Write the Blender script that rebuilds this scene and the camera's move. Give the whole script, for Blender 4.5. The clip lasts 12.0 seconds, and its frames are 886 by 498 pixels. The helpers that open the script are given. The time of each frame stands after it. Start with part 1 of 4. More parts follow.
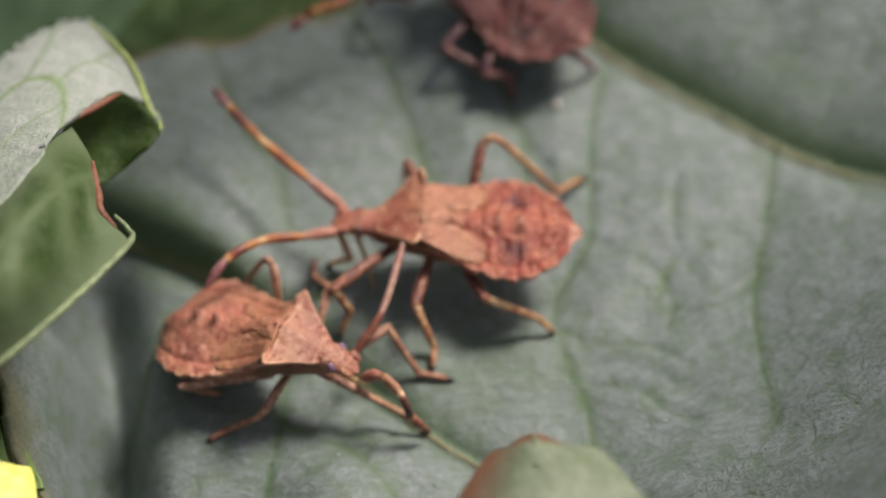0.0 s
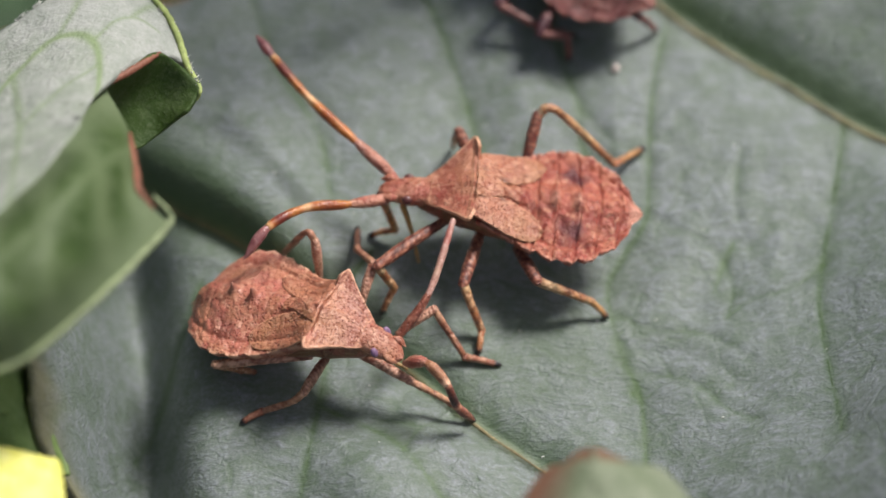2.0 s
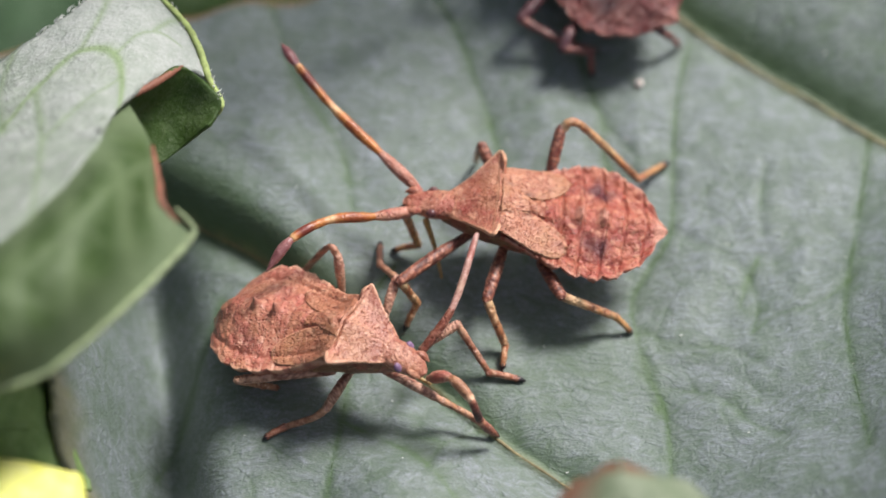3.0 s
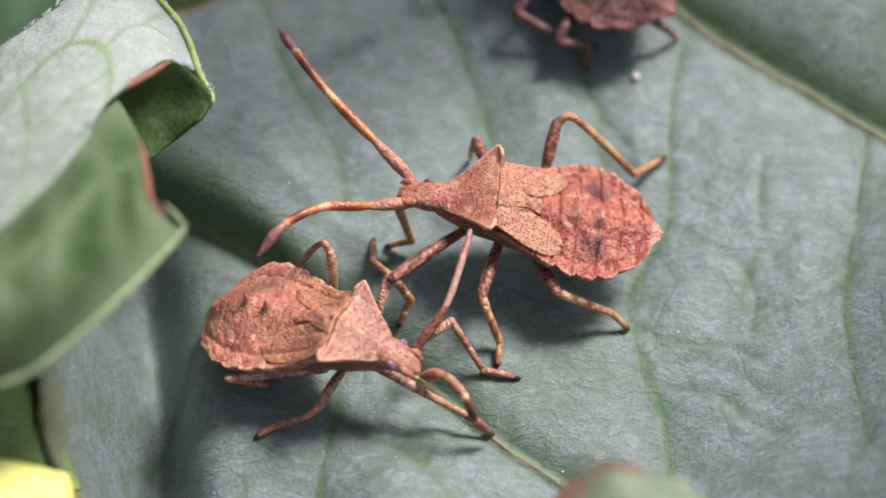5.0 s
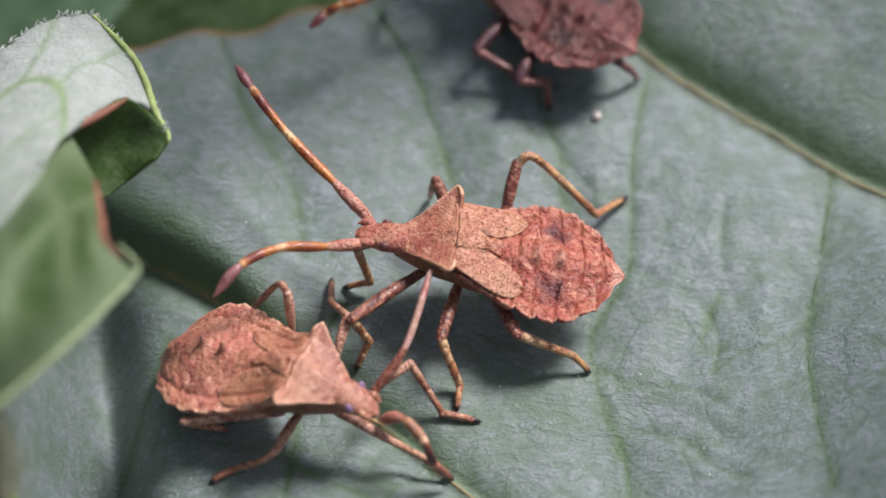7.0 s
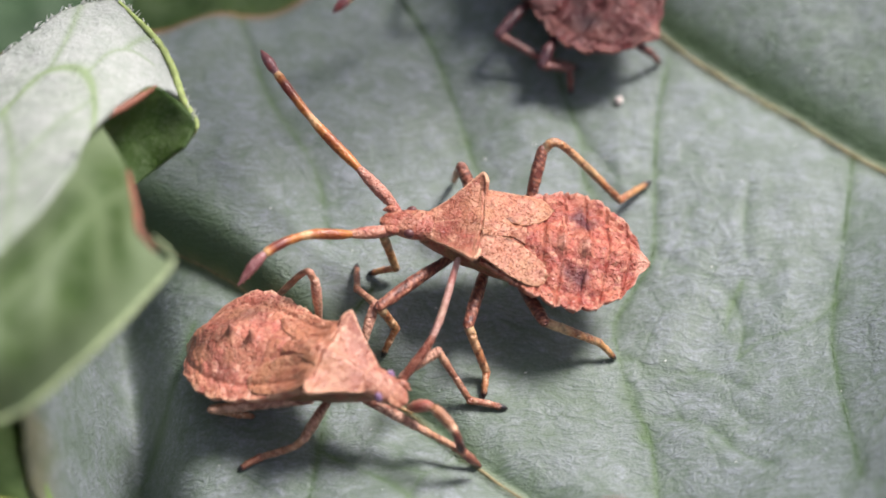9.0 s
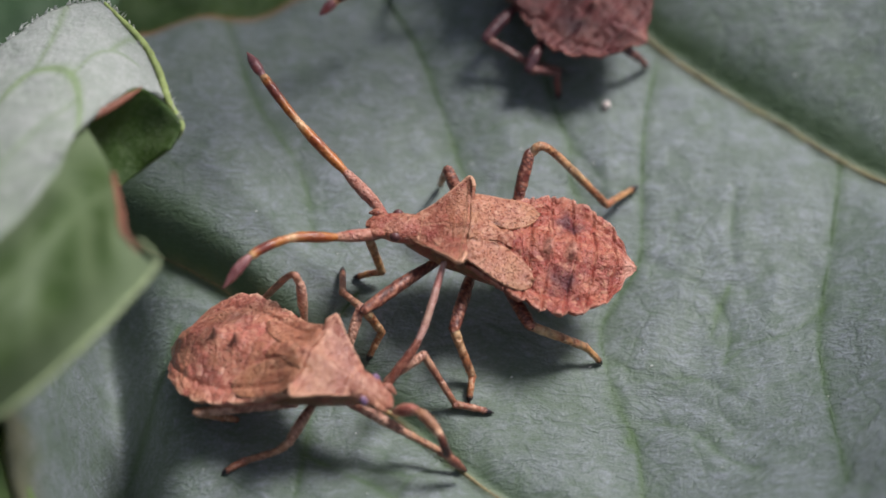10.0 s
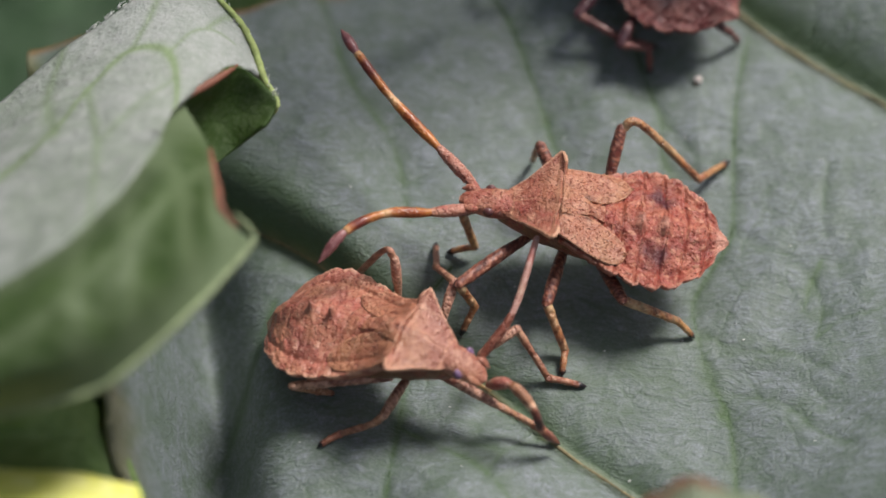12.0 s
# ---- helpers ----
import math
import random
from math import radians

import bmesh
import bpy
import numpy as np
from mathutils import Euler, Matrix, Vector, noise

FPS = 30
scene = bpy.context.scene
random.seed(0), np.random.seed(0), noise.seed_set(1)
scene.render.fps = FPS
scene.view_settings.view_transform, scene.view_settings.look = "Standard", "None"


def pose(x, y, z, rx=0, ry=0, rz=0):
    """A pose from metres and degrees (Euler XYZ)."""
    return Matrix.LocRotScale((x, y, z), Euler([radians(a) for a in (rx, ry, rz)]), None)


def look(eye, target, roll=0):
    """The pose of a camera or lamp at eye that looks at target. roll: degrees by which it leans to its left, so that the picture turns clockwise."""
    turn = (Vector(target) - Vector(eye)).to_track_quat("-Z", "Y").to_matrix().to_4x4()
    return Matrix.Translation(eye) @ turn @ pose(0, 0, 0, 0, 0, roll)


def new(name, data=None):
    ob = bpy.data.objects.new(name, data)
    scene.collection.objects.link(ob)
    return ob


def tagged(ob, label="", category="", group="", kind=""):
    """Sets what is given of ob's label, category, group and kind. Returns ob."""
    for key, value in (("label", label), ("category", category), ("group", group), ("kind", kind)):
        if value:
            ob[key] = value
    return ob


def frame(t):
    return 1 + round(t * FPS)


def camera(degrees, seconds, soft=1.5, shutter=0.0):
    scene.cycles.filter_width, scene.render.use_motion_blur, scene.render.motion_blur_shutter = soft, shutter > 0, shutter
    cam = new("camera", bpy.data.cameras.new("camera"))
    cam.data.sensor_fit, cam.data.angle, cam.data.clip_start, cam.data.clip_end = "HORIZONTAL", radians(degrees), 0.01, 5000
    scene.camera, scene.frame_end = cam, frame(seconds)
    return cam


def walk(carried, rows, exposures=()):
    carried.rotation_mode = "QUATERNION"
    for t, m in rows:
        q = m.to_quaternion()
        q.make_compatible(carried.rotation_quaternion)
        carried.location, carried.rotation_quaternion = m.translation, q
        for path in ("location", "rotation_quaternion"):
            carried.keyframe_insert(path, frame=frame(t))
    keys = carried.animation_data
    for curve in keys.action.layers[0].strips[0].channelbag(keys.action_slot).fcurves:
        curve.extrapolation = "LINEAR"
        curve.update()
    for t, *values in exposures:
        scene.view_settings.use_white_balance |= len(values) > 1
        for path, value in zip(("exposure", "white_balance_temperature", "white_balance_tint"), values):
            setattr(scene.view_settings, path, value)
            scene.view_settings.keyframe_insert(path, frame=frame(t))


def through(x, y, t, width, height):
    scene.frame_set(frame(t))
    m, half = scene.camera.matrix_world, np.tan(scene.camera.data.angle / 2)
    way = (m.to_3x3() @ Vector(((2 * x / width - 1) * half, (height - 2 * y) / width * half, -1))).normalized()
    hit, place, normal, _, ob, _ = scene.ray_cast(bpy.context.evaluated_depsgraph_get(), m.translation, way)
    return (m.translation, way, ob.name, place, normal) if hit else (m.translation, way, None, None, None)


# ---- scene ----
# A macro view of three dock-bug nymphs on a dock leaf. Shapes are given in millimetres.
MM = 0.001
cam = camera(22, 12.0, soft=1.8)
cam.data.dof.use_dof = True
cam.data.dof.focus_distance = 0.0828
cam.data.dof.aperture_fstop = 30.0
walk(cam, [
    (0, pose(0.00270, -0.05083, 0.07784, 33.007, 1.861, -1.174)),
    (0.5, pose(0.00315, -0.05112, 0.07951, 31.709, 3.264, -0.527)),
    (1, pose(0.00117, -0.04578, 0.07783, 29.269, 0.956, -0.202)),
    (1.5, pose(0.00059, -0.04473, 0.07646, 28.996, 1.143, 0.100)),
    (2, pose(0.00064, -0.04398, 0.07650, 29.101, 0.771, 0.412)),
    (2.5, pose(0.00051, -0.04419, 0.07604, 29.709, 0.675, 0.267)),
    (3, pose(0.00029, -0.04432, 0.07575, 29.924, 1.119, 0.516)),
    (3.2, pose(0.00020, -0.04374, 0.07587, 29.388, 1.007, 0.692)),
    (4.8, pose(0.00164, -0.04365, 0.07508, 29.743, 2.016, 0.915)),
    (5, pose(0.00052, -0.04374, 0.07477, 29.815, 1.179, 0.453)),
    (5.5, pose(0.00070, -0.04250, 0.07394, 29.203, 0.139, 0.140)),
    (6, pose(0.00068, -0.04126, 0.07346, 28.558, -0.320, -0.165)),
    (6.5, pose(0.00034, -0.04245, 0.07322, 29.953, -0.008, -0.130)),
    (7, pose(0.00050, -0.04304, 0.07387, 30.734, 0.240, 0.029)),
    (7.2, pose(0.00028, -0.04276, 0.07385, 30.315, 0.324, -0.010)),
    (8.8, pose(-0.00144, -0.04162, 0.07458, 29.212, -0.933, -0.248)),
    (9, pose(-0.00184, -0.04184, 0.07464, 29.425, -0.603, -0.415)),
    (9.5, pose(-0.00178, -0.04194, 0.07417, 29.361, -0.886, -0.376)),
    (10, pose(-0.00171, -0.04193, 0.07427, 29.695, -0.936, -0.359)),
    (10.5, pose(-0.00181, -0.04199, 0.07431, 29.482, -0.912, -0.445)),
    (11, pose(-0.00167, -0.04237, 0.07423, 28.923, 0.203, -0.084)),
    (11.5, pose(-0.00199, -0.04254, 0.07409, 29.108, 0.632, 0.036)),
    (12, pose(-0.00188, -0.04228, 0.07484, 29.084, 1.060, 0.624)),
], exposures=[
    (0, 0.42, 6780, 10), (0.5, 0.70, 6820, 10), (1, 0.36, 6760, 11), (1.5, 0.29, 6660, 10), (2, 0.51, 6470, 11), (2.5, 0.67, 6370, 11), (3, 0.71, 6270, 10), (5, 0.83, 6135, 12),
    (5.5, 0.80, 6085, 12), (6, 0.67, 6085, 12), (6.5, 0.59, 6085, 12), (7, 0.65, 6085, 12), (8.8, 0.88, 6335, 14), (9, 0.98, 6335, 14), (9.5, 0.30, 6185, 12), (10, 0.29, 6135, 12),
    (10.5, 0.29, 6135, 12), (11, 0.35, 6235, 12), (11.5, 0.71, 6285, 12), (12, 0.28, 6335, 11)])

# ---- light ----
SUN = Vector((0.6, 0.58, 1.0)).normalized()
world = bpy.data.worlds.new("sky")
scene.world = world
world.use_nodes = True
wn = world.node_tree.nodes
sky = wn.new("ShaderNodeTexSky")
sky.sky_type, sky.sun_disc = "NISHITA", False
sky.sun_elevation, sky.sun_rotation = math.asin(SUN.z), math.atan2(SUN.x, SUN.y)
sky.air_density, sky.dust_density = 1.0, 3.0
haze = wn.new("ShaderNodeHueSaturation")
haze.inputs["Saturation"].default_value = 0.5
world.node_tree.links.new(sky.outputs[0], haze.inputs["Color"])
world.node_tree.links.new(haze.outputs[0], wn["Background"].inputs[0])
wn["Background"].inputs[1].default_value = 0.058
sun = new("sun", bpy.data.lights.new("sun", "SUN"))
sun.data.energy, sun.data.angle, sun.data.color = 3.25, radians(17.0), (1.0, 0.95, 0.89)
sun.matrix_world = look(SUN * 0.4, (0, 0, 0))


# ---- materials ----
def nodes_of(name):
    m = bpy.data.materials.new(name)
    m.use_nodes = True
    t = m.node_tree
    return m, t, t.nodes["Principled BSDF"]


def mm_coords(t):
    c, s = t.nodes.new("ShaderNodeTexCoord"), t.nodes.new("ShaderNodeVectorMath")
    s.operation = "SCALE"
    s.inputs["Scale"].default_value = 1000.0
    t.links.new(c.outputs["Object"], s.inputs[0])
    return s.outputs[0]


def noise_tex(t, co, scale, detail=4.0, rough=0.6):
    n = t.nodes.new("ShaderNodeTexNoise")
    n.inputs["Scale"].default_value, n.inputs["Detail"].default_value, n.inputs["Roughness"].default_value = scale, detail, rough
    t.links.new(co, n.inputs["Vector"])
    return n.outputs[0]


def voronoi(t, co, scale):
    n = t.nodes.new("ShaderNodeTexVoronoi")
    n.inputs["Scale"].default_value = scale
    t.links.new(co, n.inputs["Vector"])
    return n.outputs["Distance"]


def edges(t, co, scale, width):
    """1 along the borders of random cells, 0 inside them."""
    n = t.nodes.new("ShaderNodeTexVoronoi")
    n.feature = "DISTANCE_TO_EDGE"
    n.inputs["Scale"].default_value = scale
    t.links.new(co, n.inputs["Vector"])
    return span(t, n.outputs["Distance"], 0.0, width, 1.0, 0.0)


def span(t, v, a, b, lo=0.0, hi=1.0):
    n = t.nodes.new("ShaderNodeMapRange")
    n.interpolation_type = "SMOOTHSTEP"
    for i, x in enumerate((a, b, lo, hi)):
        n.inputs[i + 1].default_value = x
    t.links.new(v, n.inputs[0])
    return n.outputs[0]


def maths(t, op, a, b):
    n = t.nodes.new("ShaderNodeMath")
    n.operation = op
    for i, x in enumerate((a, b)):
        if isinstance(x, (int, float)):
            n.inputs[i].default_value = x
        else:
            t.links.new(x, n.inputs[i])
    return n.outputs[0]


def blend(t, fac, a, b):
    n = t.nodes.new("ShaderNodeMix")
    n.data_type = "RGBA"
    for sock, x in ((n.inputs[0], fac), (n.inputs[6], a), (n.inputs[7], b)):
        if isinstance(x, (int, float)):
            sock.default_value = x
        elif isinstance(x, tuple):
            sock.default_value = (*x, 1)
        else:
            t.links.new(x, sock)
    return n.outputs[2]


def attribute(t, name):
    n = t.nodes.new("ShaderNodeAttribute")
    n.attribute_name = name
    return n.outputs["Fac"]


def bump(t, p, height, distance, strength=1.0):
    n = t.nodes.new("ShaderNodeBump")
    n.inputs["Strength"].default_value, n.inputs["Distance"].default_value = strength, distance * MM
    t.links.new(height, n.inputs["Height"])
    t.links.new(n.outputs[0], p.inputs["Normal"])


def chitin(name, base, dark, pale, dots=9.0, rough=0.34, spot=(0.05, 0.015, 0.015), relief=0.11, blush=(0.36, 0.06, 0.045), fleck=0.45, pit=0.62, ring=None):
    """Punctured insect skin: mottled and blushed red, with small dark pits; 'mark' darkens to spot, 'pale' lightens rims."""
    m, t, p = nodes_of(name)
    co = mm_coords(t)
    big, mid, fine = noise_tex(t, co, 0.9), noise_tex(t, co, 4.2), noise_tex(t, co, 13.0, 3.0)
    red = noise_tex(t, co, 1.35, 2.0)
    cells = voronoi(t, co, dots)
    pits = span(t, cells, 0.2, 0.42, 1.0, 0.0)
    flecks = span(t, voronoi(t, co, dots * 1.55), 0.15, 0.33, 1.0, 0.0)
    c = blend(t, span(t, big, 0.34, 0.64), dark, base)
    c = blend(t, span(t, mid, 0.46, 0.34, 0.0, 0.45), c, dark)
    c = blend(t, span(t, mid, 0.5, 0.68, 0.0, 0.65), c, pale)
    c = blend(t, span(t, red, 0.46, 0.62, 0.0, 0.6), c, blush)
    c = blend(t, span(t, noise_tex(t, co, 0.62, 3.0), 0.48, 0.64, 0.0, 0.6), c, (base[0] * 0.98, base[1] * 1.17, base[2] * 1.0))
    c = blend(t, span(t, fine, 0.52, 0.7, 0.0, 0.28), c, dark)
    c = blend(t, span(t, fine, 0.46, 0.3, 0.0, 0.38), c, (pale[0] * 1.2, pale[1] * 1.3, pale[2] * 1.4))
    c = blend(t, maths(t, "MULTIPLY", flecks, span(t, big, 0.4, 0.65, 0.0, fleck)), c, (min(0.85, pale[0] * 1.35), pale[1] * 1.5, pale[2] * 1.7))
    c = blend(t, maths(t, "MULTIPLY", pits, span(t, mid, 0.3, 0.66, min(1.0, pit * 0.82), pit * 0.32)), c, (dark[0] * 0.66, dark[1] * 0.36, dark[2] * 0.36))
    c = blend(t, attribute(t, "mark"), c, spot)
    c = blend(t, attribute(t, "pale"), c, ring or (min(0.85, pale[0] * 1.3), pale[1] * 1.3, pale[2] * 1.25))
    t.links.new(c, p.inputs["Base Color"])
    t.links.new(span(t, mid, 0.35, 0.65, rough - 0.06, rough + 0.12), p.inputs["Roughness"])
    p.inputs["Specular IOR Level"].default_value = 0.6
    h = maths(t, "SUBTRACT", maths(t, "ADD", maths(t, "MULTIPLY", mid, 0.65), maths(t, "MULTIPLY", fine, 0.6)), maths(t, "MULTIPLY", pits, 0.6))
    bump(t, p, h, relief)
    return m


def leafy(name, base, deep, light, rough=0.5, vein=(0.2, 0.26, 0.1), spec=0.5, through=0.0, fine_scale=6.0, relief=0.05, rib=(0.3, 0.27, 0.12)):
    """Leaf skin: blotches, fine wrinkles, 'vein' for small veins, 'rib' for the pale main ribs, 'rust' for brown edges."""
    m, t, p = nodes_of(name)
    co = mm_coords(t)
    big, mid, fine = noise_tex(t, co, 0.16), noise_tex(t, co, 1.1), noise_tex(t, co, fine_scale, 3.0, 0.7)
    c = blend(t, span(t, big, 0.35, 0.65), deep, base)
    c = blend(t, span(t, mid, 0.4, 0.7, 0.0, 0.6), c, light)
    c = blend(t, span(t, fine, 0.5, 0.72, 0.0, 0.7), c, light)
    c = blend(t, span(t, fine, 0.5, 0.3, 0.0, 0.35), c, deep)
    c = blend(t, maths(t, "MULTIPLY", attribute(t, "vein"), 0.8), c, vein)
    c = blend(t, attribute(t, "rib"), c, rib)
    c = blend(t, attribute(t, "rust"), c, (0.2, 0.07, 0.04))
    t.links.new(c, p.inputs["Base Color"])
    p.inputs["Roughness"].default_value = rough
    p.inputs["Specular IOR Level"].default_value = spec
    h = maths(t, "ADD", maths(t, "MULTIPLY", mid, 1.2), fine)
    bump(t, p, h, relief)
    if through:
        tr, mix = t.nodes.new("ShaderNodeBsdfTranslucent"), t.nodes.new("ShaderNodeMixShader")
        t.links.new(c, tr.inputs[0])
        mix.inputs[0].default_value = through
        out = t.nodes["Material Output"]
        t.links.new(p.outputs[0], mix.inputs[1])
        t.links.new(tr.outputs[0], mix.inputs[2])
        t.links.new(mix.outputs[0], out.inputs[0])
    return m


def bloomed(name, green, unshaded_bloom, grain, vein, rib):
    """Green leaf skin under a grey waxy bloom that thins out towards the veins and where shade is painted in; finely
    grained and wrinkled.
    """
    m, t, p = nodes_of(name)
    co = mm_coords(t)
    turn, warp, wob = t.nodes.new("ShaderNodeMapping"), t.nodes.new("ShaderNodeVectorMath"), t.nodes.new("ShaderNodeTexNoise")
    turn.inputs["Rotation"].default_value, turn.inputs["Scale"].default_value = (0, 0, radians(-14)), (0.28, 1.0, 1.0)
    warp.operation, warp.inputs[1].default_value, wob.inputs["Scale"].default_value = "MULTIPLY_ADD", (1.8, 1.8, 1.8), 0.35
    t.links.new(co, wob.inputs["Vector"])
    t.links.new(wob.outputs["Color"], warp.inputs[0])
    t.links.new(co, warp.inputs[2])
    t.links.new(warp.outputs[0], turn.inputs["Vector"])
    big, mid, fine, tiny = noise_tex(t, co, 0.17), noise_tex(t, co, 1.0, 5.0), noise_tex(t, co, 7.0, 3.0, 0.7), noise_tex(t, co, 11.0, 3.0, 0.7)
    creases = noise_tex(t, turn.outputs[0], 5.2, 4.0, 0.7)
    wax = maths(t, "MULTIPLY", span(t, big, 0.32, 0.62, 0.82, 1.0), span(t, mid, 0.36, 0.6, 0.5, 1.0))
    # this mask holds the thin bloom by veins and also painted shade
    wax = maths(t, "MULTIPLY", wax, attribute(t, "unshaded_bloom"))
    wax = maths(t, "MULTIPLY", wax, span(t, maths(t, "ADD", maths(t, "MULTIPLY", fine, 0.6), creases), 0.66, 0.94, 0.6, 1.0))
    # the net of small veins: sunken lines between slightly domed cells, fading in and out
    net = maths(t, "MAXIMUM", maths(t, "MULTIPLY", edges(t, warp.outputs[0], 0.46, 0.06), span(t, big, 0.42, 0.58)),
                maths(t, "MULTIPLY", edges(t, warp.outputs[0], 1.35, 0.09), span(t, mid, 0.44, 0.6, 0.0, 0.55)))
    fold = maths(t, "ABSOLUTE", maths(t, "SUBTRACT", noise_tex(t, turn.outputs[0], 2.1, 3.0, 0.55), 0.5), 0.0)
    fold = maths(t, "MULTIPLY", span(t, fold, 0.0, 0.035, 1.0, 0.0), span(t, mid, 0.4, 0.6, 0.15, 1.0))
    wax = maths(t, "MULTIPLY", wax, maths(t, "SUBTRACT", 1.0, maths(t, "MULTIPLY", maths(t, "MAXIMUM", net, fold), 0.36)))
    c = blend(t, wax, green, unshaded_bloom)
    c = blend(t, maths(t, "MULTIPLY", span(t, maths(t, "ADD", maths(t, "MULTIPLY", tiny, 0.7), maths(t, "MULTIPLY", creases, 0.3)), 0.45, 0.66, 0.0, 0.34), wax), c, grain)
    c = blend(t, maths(t, "MULTIPLY", attribute(t, "vein"), 0.75), c, vein)
    c = blend(t, attribute(t, "rib"), c, rib)
    c = blend(t, attribute(t, "rust"), c, (0.24, 0.12, 0.03))
    t.links.new(c, p.inputs["Base Color"])
    t.links.new(span(t, fine, 0.35, 0.65, 0.46, 0.58), p.inputs["Roughness"])
    p.inputs["Specular IOR Level"].default_value = 0.5
    h = maths(t, "ADD", maths(t, "MULTIPLY", mid, 0.9), maths(t, "ADD", maths(t, "MULTIPLY", fine, 0.4), maths(t, "MULTIPLY", creases, 0.75)))
    h = maths(t, "SUBTRACT", h, maths(t, "ADD", maths(t, "MULTIPLY", net, 0.14), maths(t, "MULTIPLY", fold, 0.16)))
    bump(t, p, h, 0.09)
    return m


def plain(name, colour, rough=0.5, spec=0.5, vary=0.3, scale=4.0):
    m, t, p = nodes_of(name)
    n = noise_tex(t, mm_coords(t), scale)
    lo = tuple(x * (1 - vary) for x in colour)
    t.links.new(blend(t, span(t, n, 0.3, 0.7), lo, colour), p.inputs["Base Color"])
    p.inputs["Roughness"].default_value, p.inputs["Specular IOR Level"].default_value = rough, spec
    bump(t, p, n, 0.02)
    return m


M_LEAF = bloomed("dock_leaf", (0.07, 0.112, 0.055), (0.195, 0.217, 0.235), (0.4, 0.435, 0.46), (0.055, 0.11, 0.022), (0.32, 0.28, 0.11))
M_UNDER = leafy("leaf_underside", (0.44, 0.47, 0.43), (0.35, 0.4, 0.32), (0.57, 0.58, 0.56), rough=0.75, vein=(0.3, 0.38, 0.23), spec=0.3, through=0.25, relief=0.12, rib=(0.29, 0.38, 0.2))
M_GREEN = leafy("leaf_upper_green", (0.085, 0.15, 0.035), (0.045, 0.095, 0.018), (0.16, 0.22, 0.1), rough=0.5, vein=(0.2, 0.27, 0.13), spec=0.4, through=0.45, rib=(0.24, 0.31, 0.17))
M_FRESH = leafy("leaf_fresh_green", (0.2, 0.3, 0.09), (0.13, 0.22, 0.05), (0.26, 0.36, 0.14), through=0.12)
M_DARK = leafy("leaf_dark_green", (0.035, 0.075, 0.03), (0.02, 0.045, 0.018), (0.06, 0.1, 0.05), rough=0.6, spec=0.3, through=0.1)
M_YELLOW = leafy("leaf_yellow", (0.88, 0.84, 0.22), (0.8, 0.8, 0.16), (0.92, 0.9, 0.4), rough=0.6, spec=0.4, through=0.15)
M_TIP = leafy("leaf_tip_green", (0.22, 0.25, 0.17), (0.15, 0.19, 0.11), (0.29, 0.32, 0.23), rough=0.6, spec=0.4, through=0.15, rib=(0.4, 0.42, 0.3))
M_RIM = plain("leaf_rim", (0.29, 0.35, 0.19), 0.6, 0.3, 0.45, 2.5)
M_LIME = plain("leaf_lime_margin", (0.4, 0.48, 0.17), 0.6, 0.3, 0.4, 2.5)
M_RIB = plain("leaf_main_rib", (0.33, 0.27, 0.14), 0.6, 0.3, 0.65, 1.6)
M_VEIN = plain("leaf_vein", (0.075, 0.125, 0.055), 0.65, 0.3, 0.5, 3.0)
M_RUST = plain("leaf_rust_edge", (0.26, 0.1, 0.06), 0.6)
M_HAIR = plain("leaf_hair", (0.78, 0.78, 0.74), 0.5)
M_SOIL = plain("soil", (0.05, 0.045, 0.03), 0.9, 0.2, 0.5, 0.3)
M_EGG = plain("pale_speck", (0.86, 0.74, 0.68), 0.4, 0.5, 0.12)
M_SHELL = chitin("bug_shell", (0.48, 0.1814, 0.108), (0.29, 0.0698, 0.0405), (0.68, 0.3627, 0.234), dots=10.0, pit=1.0, relief=0.09)
M_ABDO = chitin("bug_abdomen", (0.46, 0.1256, 0.0765), (0.27, 0.0465, 0.0342), (0.73, 0.3813, 0.234), dots=9.0, spot=(0.1, 0.0186, 0.0252), relief=0.09, pit=0.48, blush=(0.38, 0.0605, 0.0378), ring=(0.82, 0.44, 0.33))
M_SHELL_A = chitin("pale_bug_shell", (0.46, 0.186, 0.1125), (0.31, 0.0977, 0.0612), (0.66, 0.3534, 0.2385), dots=11.0, pit=1.5, relief=0.06, blush=(0.4, 0.1302, 0.09))
M_PAD_A = chitin("pale_bug_wing_pad", (0.46, 0.186, 0.108), (0.32, 0.1023, 0.0594), (0.66, 0.3627, 0.234), dots=8.5, pit=1.1, relief=0.06, blush=(0.44, 0.1674, 0.09))
M_PAD = chitin("bug_wing_pad", (0.49, 0.2, 0.117), (0.32, 0.093, 0.054), (0.68, 0.3813, 0.243), dots=9.0, pit=0.95, blush=(0.43, 0.1535, 0.081), relief=0.08)
M_TAN = chitin("bug_tan_abdomen", (0.5, 0.19, 0.12), (0.35, 0.105, 0.07), (0.71, 0.41, 0.28), dots=8.0, pit=1.1, relief=0.045, blush=(0.43, 0.12, 0.09), spot=(0.12, 0.03, 0.035))
M_LEG = chitin("bug_leg", (0.25, 0.0744, 0.045), (0.13, 0.0326, 0.0234), (0.5, 0.2232, 0.144), dots=7.0, relief=0.045, blush=(0.17, 0.0326, 0.0234), fleck=0.7)
M_LEG_P = chitin("bug_pale_leg", (0.46, 0.2046, 0.135), (0.3, 0.1023, 0.0675), (0.66, 0.3906, 0.288), dots=7.0, relief=0.07, blush=(0.4, 0.1302, 0.081), fleck=0.6)
